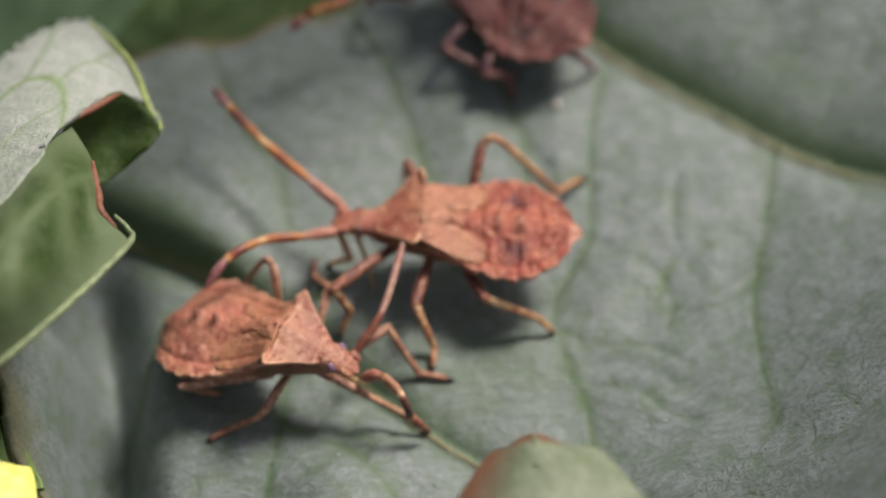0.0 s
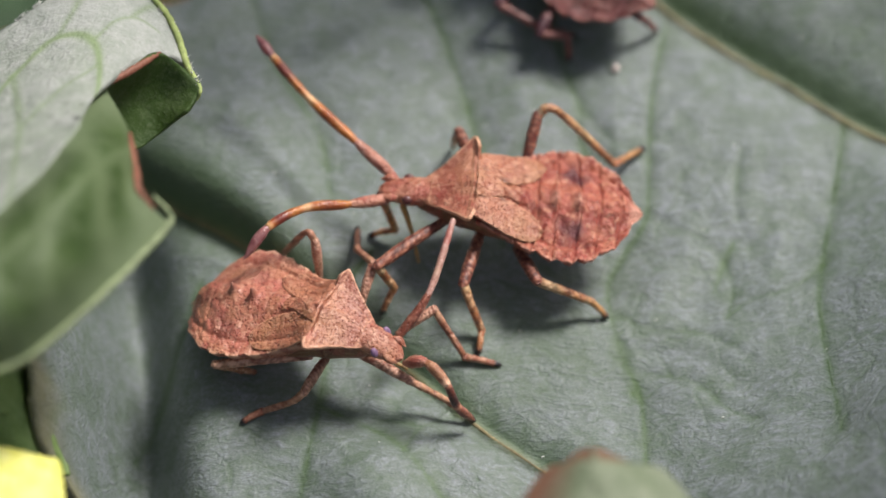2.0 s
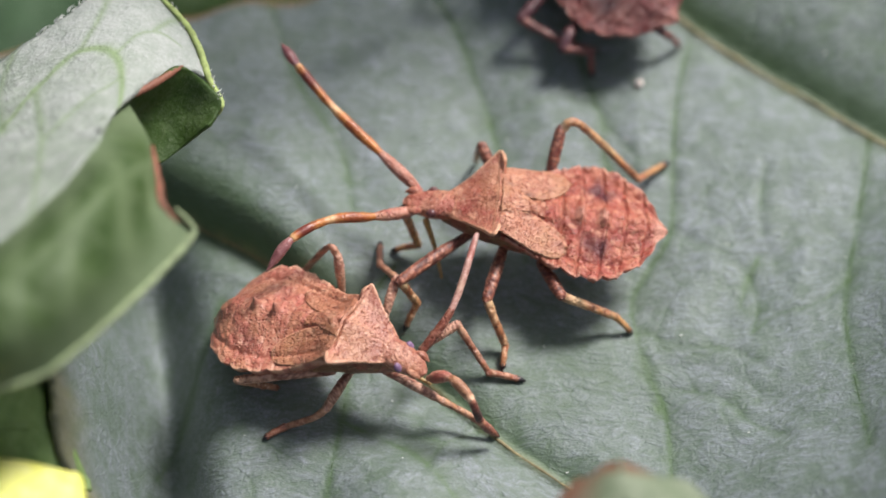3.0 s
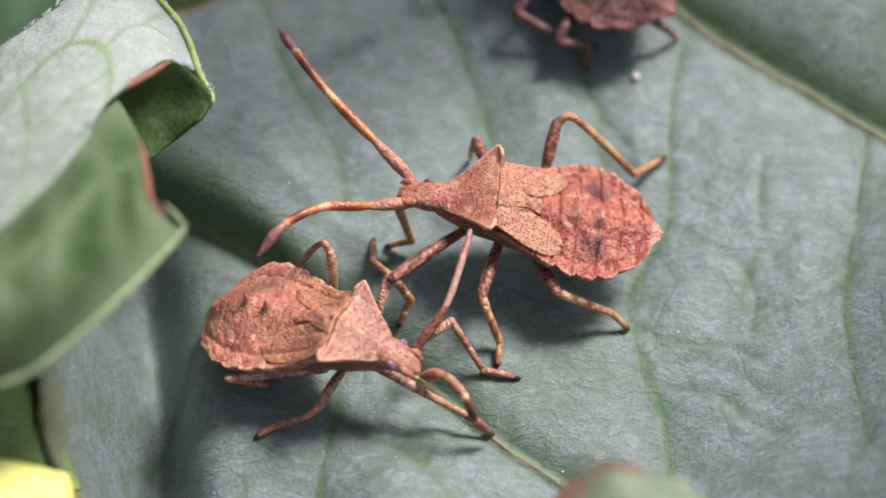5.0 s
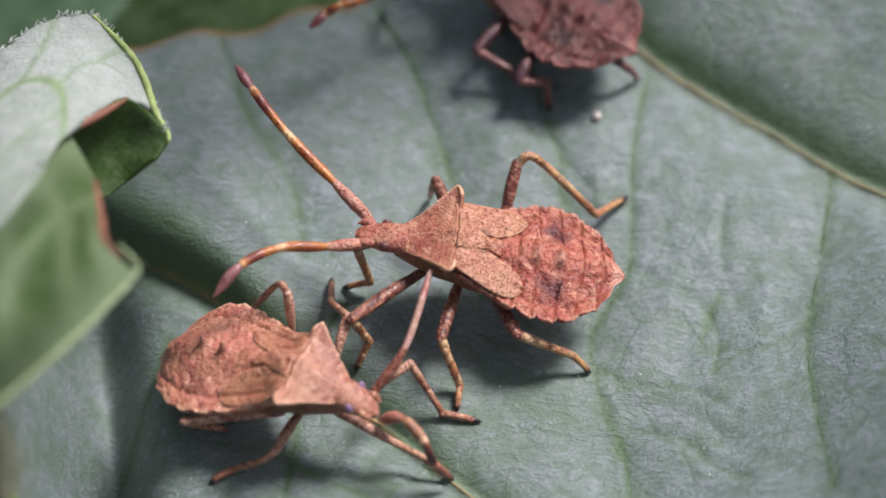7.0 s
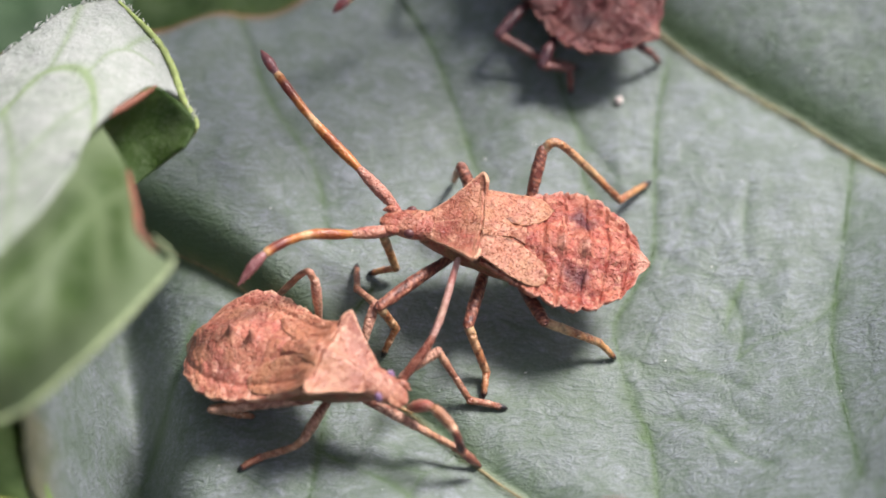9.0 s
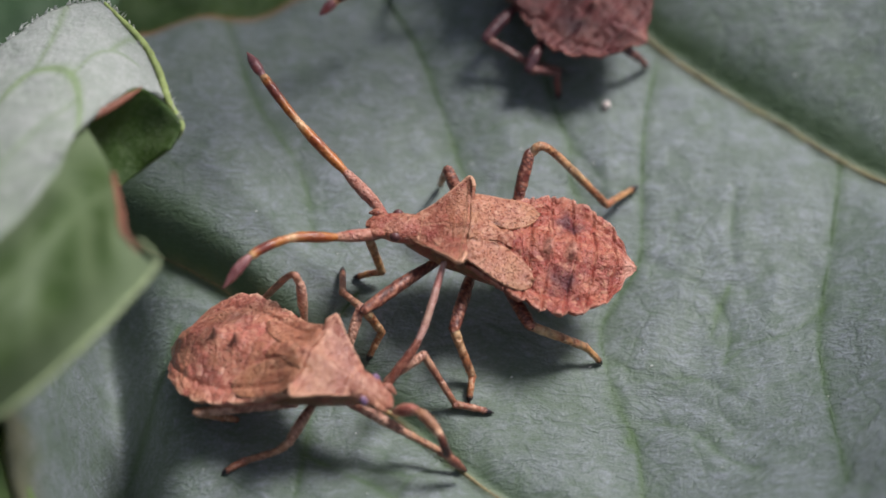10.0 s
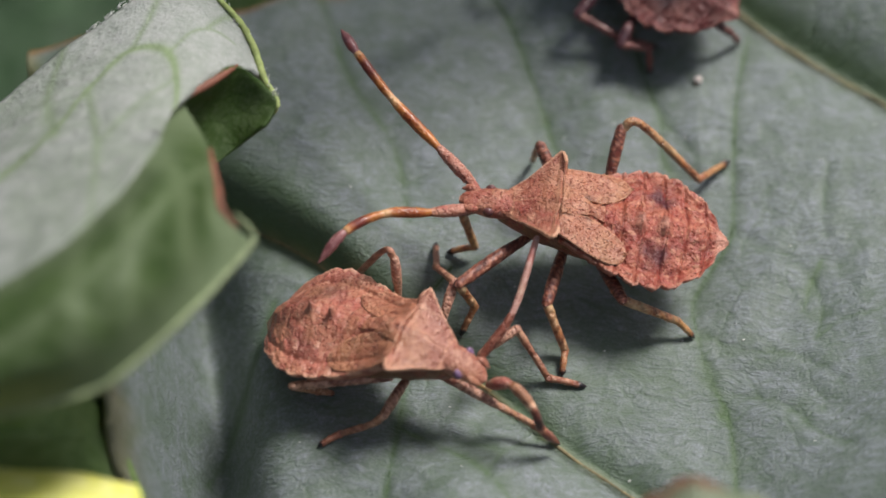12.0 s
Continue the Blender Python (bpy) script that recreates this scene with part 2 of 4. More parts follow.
M_SHIN = chitin("bug_tibia", (0.58, 0.27, 0.11), (0.38, 0.12, 0.045), (0.8, 0.55, 0.34), dots=4.2, pit=0.9, relief=0.06, blush=(0.32, 0.08, 0.03), spot=(0.09, 0.025, 0.015), fleck=0.5)
M_SHIN_P = chitin("bug_pale_tibia", (0.45, 0.1953, 0.108), (0.28, 0.093, 0.054), (0.68, 0.3999, 0.27), dots=3.4, relief=0.06, blush=(0.34, 0.1116, 0.063), spot=(0.16, 0.0465, 0.0315), fleck=0.5)
M_ANT1 = chitin("antenna_base_skin", (0.52, 0.21, 0.145), (0.36, 0.115, 0.075), (0.7, 0.4, 0.3), dots=8.0, relief=0.08, fleck=0.8)
M_ANT2 = chitin("antenna_orange_skin", (0.5, 0.16, 0.032), (0.34, 0.08, 0.016), (0.66, 0.31, 0.09), ring=(0.72, 0.42, 0.2), dots=5.0, spot=(0.17, 0.03, 0.018), relief=0.03, blush=(0.34, 0.08, 0.02))
M_ANT4 = chitin("antenna_tip_skin", (0.27, 0.1, 0.105), (0.17, 0.05, 0.058), (0.42, 0.21, 0.21), dots=9.0, relief=0.02)
M_MAUVE = chitin("antenna_mauve_skin", (0.5, 0.27, 0.22), (0.36, 0.17, 0.13), (0.64, 0.42, 0.36), dots=9.0, relief=0.02)
M_CLAW = plain("claw", (0.02, 0.015, 0.018), 0.35)
M_BEAK = plain("bug_beak", (0.5, 0.3, 0.1), 0.4)
M_EYE = plain("bug_eye", (0.16, 0.06, 0.06), 0.35, 0.5)
M_EYE_L = plain("bug_lilac_eye", (0.26, 0.15, 0.27), 0.35, 0.5)
M_BELLY = chitin("bug_belly", (0.3, 0.15, 0.07), (0.18, 0.07, 0.04), (0.45, 0.28, 0.14))
M_SHIN_D = chitin("dark_bug_tibia", (0.2, 0.065, 0.06), (0.11, 0.03, 0.035), (0.34, 0.15, 0.12), relief=0.03)
M_SHELL_D = chitin("dark_bug_shell", (0.16, 0.047, 0.04), (0.085, 0.022, 0.021), (0.28, 0.11, 0.09), spot=(0.05, 0.016, 0.02), relief=0.09, blush=(0.2, 0.042, 0.042))
M_LEG_D = chitin("dark_bug_leg", (0.085, 0.03, 0.045), (0.05, 0.016, 0.028), (0.19, 0.075, 0.07), relief=0.03, blush=(0.13, 0.03, 0.035))


# ---- shape helpers ----
def lattice(x, y, seed):
    """Smooth value noise in two dimensions, -1 to 1."""
    table = np.random.RandomState(seed).uniform(-1, 1, (64, 64))
    i, j = np.floor(x).astype(int), np.floor(y).astype(int)
    a, b = x - i, y - j
    a, b = a * a * (3 - 2 * a), b * b * (3 - 2 * b)
    g = lambda p, q: table[p % 64, q % 64]
    return (g(i, j) * (1 - a) + g(i + 1, j) * a) * (1 - b) + (g(i, j + 1) * (1 - a) + g(i + 1, j + 1) * a) * b


def spline(pts, n):
    """n points along a Catmull-Rom curve through pts."""
    p = np.array(pts, float)
    p = np.vstack([2 * p[0] - p[1], p, 2 * p[-1] - p[-2]])
    out = []
    for s in np.linspace(0, len(pts) - 1 - 1e-9, n):
        i = int(s)
        u = s - i
        a, b, c, d = p[i], p[i + 1], p[i + 2], p[i + 3]
        out.append(0.5 * (2 * b + (c - a) * u + (2 * a - 5 * b + 4 * c - d) * u * u + (3 * b - a - 3 * c + d) * u ** 3))
    return np.array(out)


def part(name, verts, faces, material, parent=None, label="", smooth=True, attrs=None):
    """Links one mesh, given in world millimetres, under a thing or a part (whose own place is undone)."""
    me = bpy.data.meshes.new(name)
    v = np.asarray(verts, float) * MM
    if parent is not None:
        m = np.array(home(parent).inverted())
        v = v @ m[:3, :3].T + m[:3, 3]
    me.from_pydata(v.tolist(), [], [tuple(int(i) for i in f) for f in faces])
    me.materials.append(material)
    if smooth:
        me.polygons.foreach_set("use_smooth", [True] * len(me.polygons))
    for key, values in (attrs or {}).items():
        me.attributes.new(key, "FLOAT", "POINT").data.foreach_set("value", np.asarray(values, float))
    me.update()
    ob = new(name, me)
    ob.parent = parent
    return tagged(ob, label)


def home(ob):
    """The rest place of a thing or part in the world."""
    m = ob.matrix_basis.copy()
    while ob.parent is not None:
        ob = ob.parent
        m = ob.matrix_basis @ m
    return m


def thing(name, place, label, category, group=""):
    ob = new(name)
    ob.matrix_basis = place
    ob.empty_display_size = 0.002
    return tagged(ob, label, category, group)


def grid_faces(nu, nv, wrap=False, flip=False, base=0):
    out = []
    for i in range(nu - 1):
        for j in range(nv if wrap else nv - 1):
            k = (j + 1) % nv
            q = (base + i * nv + j, base + (i + 1) * nv + j, base + (i + 1) * nv + k, base + i * nv + k)
            out.append(q[::-1] if flip else q)
    return out


def shell(p, thick):
    """A sheet with thickness from a grid of points p[nu, nv, 3]; it grows against its normals. Returns verts, faces."""
    nu, nv = p.shape[:2]
    n = np.cross(np.gradient(p, axis=0), np.gradient(p, axis=1))
    n /= np.linalg.norm(n, axis=2, keepdims=True) + 1e-12
    n *= np.sign(np.median(n[..., 2])) or 1
    top, low = p.reshape(-1, 3), (p - n * np.asarray(thick)[..., None] if np.ndim(thick) else p - n * thick).reshape(-1, 3)
    k = nu * nv
    faces = grid_faces(nu, nv) + grid_faces(nu, nv, flip=True, base=k)
    ring = [i * nv for i in range(nu)] + [(nu - 1) * nv + j for j in range(1, nv)] + [i * nv + nv - 1 for i in range(nu - 2, -1, -1)] + list(range(nv - 2, 0, -1))
    for a, b in zip(ring, ring[1:] + ring[:1]):
        faces.append((a, a + k, b + k, b))
    return np.vstack([top, low]), faces


def loft(rings):
    """A closed skin over rings[n, m, 3], with both ends closed."""
    n, m = rings.shape[:2]
    faces = grid_faces(n, m, wrap=True) + [tuple(range(m))[::-1], tuple(range((n - 1) * m, n * m))]
    return rings.reshape(-1, 3), faces


def tube(pts, radii, n=24, m=12, seed=0, rough=0.0, flat=1.0):
    """A round limb along a curve through pts; radii along it at even steps."""
    c = spline(pts, n) if len(pts) > 2 else np.linspace(pts[0], pts[-1], n)
    r = np.interp(np.linspace(0, 1, n), np.linspace(0, 1, len(radii)), radii)
    d = np.gradient(c, axis=0)
    d /= np.linalg.norm(d, axis=1, keepdims=True) + 1e-12
    # rounded ends
    ends = ((0.9, 0.35), (0.6, 0.75), (0.3, 0.95))
    c = np.vstack([[c[0] - d[0] * r[0] * a for a, _ in ends], c, [c[-1] + d[-1] * r[-1] * a for a, _ in ends[::-1]]])
    d = np.vstack([[d[0]] * 3, d, [d[-1]] * 3])
    r = np.concatenate([[r[0] * b for _, b in ends], r, [r[-1] * b for _, b in ends[::-1]]])
    n += 6
    up = np.array([0.13, 0.21, 0.97])
    rng = np.random.RandomState(seed)
    rings = np.empty((n, m, 3))
    a = np.linspace(0, 2 * np.pi, m, endpoint=False)
    for i in range(n):
        s = np.cross(d[i], up)
        s /= np.linalg.norm(s) + 1e-12
        w = np.cross(s, d[i])
        k = r[i] * (1 + rough * rng.uniform(-1, 1, m))
        rings[i] = c[i] + np.outer(k * np.cos(a), s) + np.outer(k * np.sin(a) * flat, w)
    return loft(rings)


# ---- the leaf that carries everything ----
RIB_A = [(-22, 7), (-13.9, 2.2), (-9.7, -0.2), (-7.8, -1.5), (-5.0, -3.8), (-2.1, -6.3), (0.5, -8.7), (3.1, -10.6), (9, -15), (18, -22)]
RIB_C = [(-4, 24.3), (5.9, 13.3), (8.25, 10.45), (11.1, 8.2), (13.4, 6.55), (15.5, 4.85), (18.3, 3.0), (30, -5.5)]
VEINS = [
    [(-4.5, 17), (-2.4, 12.5), (-1.2, 10.1), (-0.2, 6.9), (0.5, 4.3), (1.3, 2.0), (1.6, -1)],
    [(8.4, 9.6), (7.7, 6.4), (7.4, 2.8), (7.2, 0.3), (6.2, -1.5), (5.6, -3.0), (6.1, -5.8), (6.7, -7.6), (6.7, -10.9), (6.1, -13.4)],
    [(3.6, 9.5), (4.2, 7.1), (4.7, 5.3), (4.7, 3.8), (5.4, 2.2)],
    [(15.3, 4.8), (14.5, 0.9), (13.6, -3.1), (13.5, -5.9), (13.6, -10.1)],
    [(-3.4, -1.5), (-4.6, -3.4), (-5.0, -5.1), (-5.2, -7.6), (-5.6, -10.7), (-6, -14)],
    [(10.5, -0.9), (10.0, -2.0), (9.7, -3.0)],
    [(-9, 12), (-7.5, 7), (-5.6, 3.6), (-5, 0.5)],
    [(-10, -2.6), (-11, -6), (-12.4, -9)],
    [(-5.3, -8), (-2.4, -9.7), (-0.6, -12)],
]
FINE_VEINS = [
    [(7.2, 0.3), (8.5, -0.3), (9.8, -1.2), (10.4, -2.7), (10.1, -4.2)],
    [(11.1, 3.4), (10.8, 2.0), (10.7, 0.3)],
    [(5.9, -4.0), (7.4, -4.7), (9.2, -4.9), (10.8, -6.1)],
    [(14.1, -1.9), (12.5, -3.1), (11.0, -3.5), (10.1, -4.2)],
    [(-4.9, -8.6), (-3.9, -8.1), (-3.3, -7.4), (-3.0, -6.8)],
    [(-2.1, -10.1), (-1.4, -9.0), (-0.1, -8.3)],
    [(-3.9, -8.1), (-2.9, -8.6), (-1.4, -9.0)],
    [(4.5, 6.1), (5.3, 4.5), (6.5, 3.5), (7.6, 2.8)],
    [(-0.4, 5.0), (1.1, 5.7), (2.9, 6.4), (4.4, 6.1)],
    [(6.9, -6.5), (8.7, -7.0), (9.8, -8.3), (11.0, -9.0)],
]


def far(x, y, line, sign=False):
    """Distance to a polyline, and the side of it."""
    best, side = np.full(x.shape, 1e9), np.zeros(x.shape)
    p = spline(line, len(line) * 5)
    for a, b in zip(p[:-1], p[1:]):
        d = b - a
        u = np.clip(((x - a[0]) * d[0] + (y - a[1]) * d[1]) / (d @ d), 0, 1)
        ex, ey = x - a[0] - u * d[0], y - a[1] - u * d[1]
        e = np.hypot(ex, ey)
        near = e < best
        best = np.where(near, e, best)
        side = np.where(near, np.sign(d[0] * ey - d[1] * ex), side)
    return (best, side) if sign else best


def leaf_height(x, y):
    """Height of the big leaf's upper face, how much rib and vein there is, and the bloom with shade painted into it."""
    x, y = np.atleast_1d(np.asarray(x, float)), np.atleast_1d(np.asarray(y, float))
    da, sa = far(x, y, RIB_A, True)
    dc, sc = far(x, y, RIB_C, True)
    dv = np.full(x.shape, 1e9)
    for v in VEINS:
        dv = np.minimum(dv, far(x, y, v))
    df = np.full(x.shape, 1e9)
    for v in FINE_VEINS:
        df = np.minimum(df, far(x, y, v))
    ribs = np.minimum(da, dc)
    z = 0.24 * (1 - np.exp(-(np.minimum(dv, ribs) / 1.4) ** 2)) - 0.6
    # beyond each rib the blade climbs steeply, then falls gently to the next one
    for d, side, high in ((da, sa, 0.5 + 0.45 / (1 + np.exp((x + 1.5) / 0.8)) + 0.65 / (1 + np.exp((x + 6.5) / 0.8))), (dc, sc, 0.25)):
        z += np.where(side > 0, high * (1 - np.exp(-d / 0.9)) * np.exp(-d / 8.0), 0)
    z += np.where(sa < 0, 0.13 * np.minimum(da, 5.0), 0) - np.where(sc < 0, 0.5 * np.exp(-dc / 3.0), 0.5 * np.exp(-dc / 2.2))
    z += np.where(sc > 0, 0.24 * dc, 0) + 0.055 * np.clip(0.8 * x - 0.6 * y - 9.5, 0, 14) ** 2
    z -= 0.1 * np.exp(-(ribs / 0.5) ** 2) - 0.2 * np.exp(-(ribs / 0.16) ** 2)
    z -= 0.035 * np.exp(-(dv / 0.2) ** 2) + 0.025 * np.exp(-(df / 0.14) ** 2) - 0.04 * np.exp(-((df - 0.5) / 0.4) ** 2)
    # a steep bank beside the rib under the curled leaf
    z += np.where(sa > 0, 1.2 * (1 - np.exp(-da / 0.7)) * np.exp(-da / 3.5), 0) / (1 + np.exp((x + 6.8) / 0.8))
    # a dip between the bug's tail and the curled margin
    z -= 3.6 * np.exp(-((x + 12.6 + 0.12 * (y + 5)) / 1.6) ** 2) / (1 + np.exp((y + 0.5) / 0.8))
    z += 0.2 * lattice(x / 5.5 + 3, y / 5.5 + 8, 2) + 0.12 * lattice(x / 2.6 + 9, y / 2.6 + 4, 3) + 0.03 * lattice(x / 0.8, y / 0.8 + 7, 5) + 0.012 * lattice(x / 0.3, y / 0.3, 6)
    z += 0.7 * np.exp(-((x - 2.5) ** 2 + (y - 10.8) ** 2) / 7.0)
    z += 0.9 * np.exp(-((x + 2.6) ** 2 + (y + 11.6) ** 2) / 9.0)
    blot = np.exp(-(((x - 6.45) / 0.28) ** 2 + ((y + 7.3) / 0.35) ** 2))
    # bloom thins by veins; shade is painted in beyond RIB_C, below bug_b, beside the curled leaf
    return z, (0.6 + 0.4 * lattice(x / 0.6, y / 0.6, 13)) * np.exp(-(ribs / 0.13) ** 2), 0.85 * np.exp(-(dv / 0.1) ** 2) * np.clip(0.75 + 0.45 * lattice(x / 0.8 + 5, y / 0.8, 9), 0, 1) + 0.45 * np.exp(-(df / 0.08) ** 2) * np.clip(0.7 + 0.6 * lattice(x / 0.9 + 2, y / 0.9, 19), 0, 1) + 0.6 * np.exp(-((da * sa - 0.2) / 0.35) ** 2) + 0.4 * np.exp(-((dc * sc - 0.35) / 0.35) ** 2) + blot, 1 - np.clip(0.2 * np.exp(-(df / 0.2) ** 2) + 0.45 * np.exp(-(dv / 0.32) ** 2) * (1 + 0.6 * lattice(x / 1.3, y / 1.3, 10)) + (0.3 + 0.5 / (1 + np.exp((x + 4.0) / 0.8))) * np.exp(-((da * sa - 0.5) / 0.8) ** 2) + 0.7 * np.exp(-((dc * sc - 0.55) / 0.65) ** 2) + 0.38 * np.exp(-((x - 2.5) / 5.0) ** 2 - ((y + 5.6) / 2.6) ** 2) + 0.3 * np.exp(-((dc * sc - 2.2) / 2.2) ** 2) + 0.6 * np.exp(-((x + 10.6 + 0.5 * (y - 1.4)) / 1.6) ** 2 - ((y - 1.4) / 2.6) ** 2), 0, 0.9)


def ground_at(x, y):
    return float(leaf_height(x, y)[0][0])


def big_leaf():
    nx, ny = 480, 400
    s = np.repeat(np.linspace(0, 1, nx)[:, None], ny, 1)
    x0 = -16 + 50 * s[:, 0]
    top = np.minimum(24, 9.07 + (x0 + 13.25) * 0.343 + 0.25 * np.sin(x0 * 1.7) + 0.02 * np.clip(x0 + 4, 0, 99) ** 2)
    y = -24 + (top[:, None] + 24) * np.linspace(0, 1, ny)[None]
    # the left margin bends in and curls up
    left = np.interp(y, [-24, -14, -12.6, -11.6, -10.4, -9.3, -8.5, -7.5, -6.3, 24], [-9.5, -12.7, -13.5, -14.3, -14.75, -14.7, -15.2, -17.3, -20, -20]) + 0.08 * np.sin(y * 2.3)
    x = left + (34 - left) * s
    lift = 1 / (1 + np.exp((y + 4.5) / 0.8))
    z, rib, vein, unshaded_bloom = leaf_height(x.ravel(), y.ravel())
    edge, side = (top[:, None] - y).ravel(), (x - x[:1]).ravel()
    z = z - 0.8 * np.exp(-edge / 1.2) + 5.6 * lift.ravel() * np.clip((-11.7 - x.ravel()) / 3.0, 0, 1.4) ** 1.8
    p = np.stack([x.ravel(), y.ravel(), z], 1).reshape(nx, ny, 3)
    v, f = shell(p, 0.28)
    two = lambda a: np.concatenate([a, a])
    rib = np.maximum(rib * 0.5, 0.5 * np.exp(-(side / 0.45) ** 2))
    leaf = tagged(part("leaf", v, f, M_LEAF, attrs={"rib": two(rib), "vein": two(np.clip(vein, 0, 1)), "unshaded_bloom": two(unshaded_bloom), "rust": two(np.exp(-(edge / 0.35) ** 2))}),
                  "large grey-green waxy dock leaf with sunken veins", "leaf", kind="structure")
    for line, r in ((RIB_A[1:-1], 0.08), (RIB_C[1:-1], 0.08)) + tuple((v, 0.05) for v in VEINS[:5]):
        c = spline(line, 90)
        c = c[(c[:, 0] > -15.5) & (c[:, 1] < 9.0 + (c[:, 0] + 13.25) * 0.343)]
        z = leaf_height(c[:, 0], c[:, 1])[0] - (0.55 if r > 0.06 else 0.95) * r + 0.02 * lattice(c[:, 0] * 2.3, c[:, 1] * 2.3, 18)
        wave = 1 + 0.3 * lattice(np.linspace(0, 25, 12), np.full(12, r * 70), 17)
        v, f = tube(np.column_stack([c, z]), r * wave * np.linspace(1.1, 0.75, 12), 110, 8, 6, 0.12)
        part("rib" if r > 0.06 else "vein", v, f, M_RIB if r > 0.06 else M_VEIN, leaf, "pale tan main rib" if r > 0.06 else "fine green vein")


big_leaf()


# ---- other leaves ----
def patch(rails, nu, nv):
    """A smooth sheet through rails of equal length: points[nv, nu, 3]."""
    cols = np.array([spline(r, nu) for r in rails])
    return np.stack([spline(cols[:, i], nv) for i in range(nu)], 1)


def sheet(name, rails, material, thick, label, category, nu=90, nv=70, attrs=None, wave=0.08, parent=None, spine=None):
    p = patch(rails, nu, nv)
    u, v = np.meshgrid(np.linspace(0, 1, nu), np.linspace(0, 1, nv))
    p[..., 2] += wave * lattice(p[..., 0] * 0.9 + 20, p[..., 1] * 0.9 + 20, 11) + wave * 0.5 * lattice(p[..., 0] * 2.7 + 20, p[..., 1] * 2.7 + 20, 12)
    verts, faces = shell(p, thick)
    made = {k: np.concatenate([g(u, v, p).ravel()] * 2) for k, g in (attrs or {}).items()}
    if parent is not None:
        return part(name, verts, faces, material, parent, label, attrs=made)
    # a leaf of its own: an empty at its middle, the blade and its midrib
    leaf = thing(name, pose(*(p.mean((0, 1)) * MM)), label, category)
    part("blade", verts, faces, material, leaf, attrs=made)
    line = p[:, nu // 2] if spine == "v" else p[nv // 2]
    part("midrib", *tube(line[3:-12:6] + np.array([0, 0, -0.06]), [0.06, 0.12, 0.16], 60, 10, 3, 0.1), material, leaf, "raised midrib")
    return leaf


def lines(*curves, width=0.16):
    """Vein pattern on a sheet, from curves in its own u, v."""
    def at(u, v, p):
        d = np.full(u.shape, 9.0)
        for c in curves:
            d = np.minimum(d, far(u * 8, v * 8, [(a * 8, b * 8) for a, b in c]))
        return np.exp(-(d / width) ** 2)
    return at


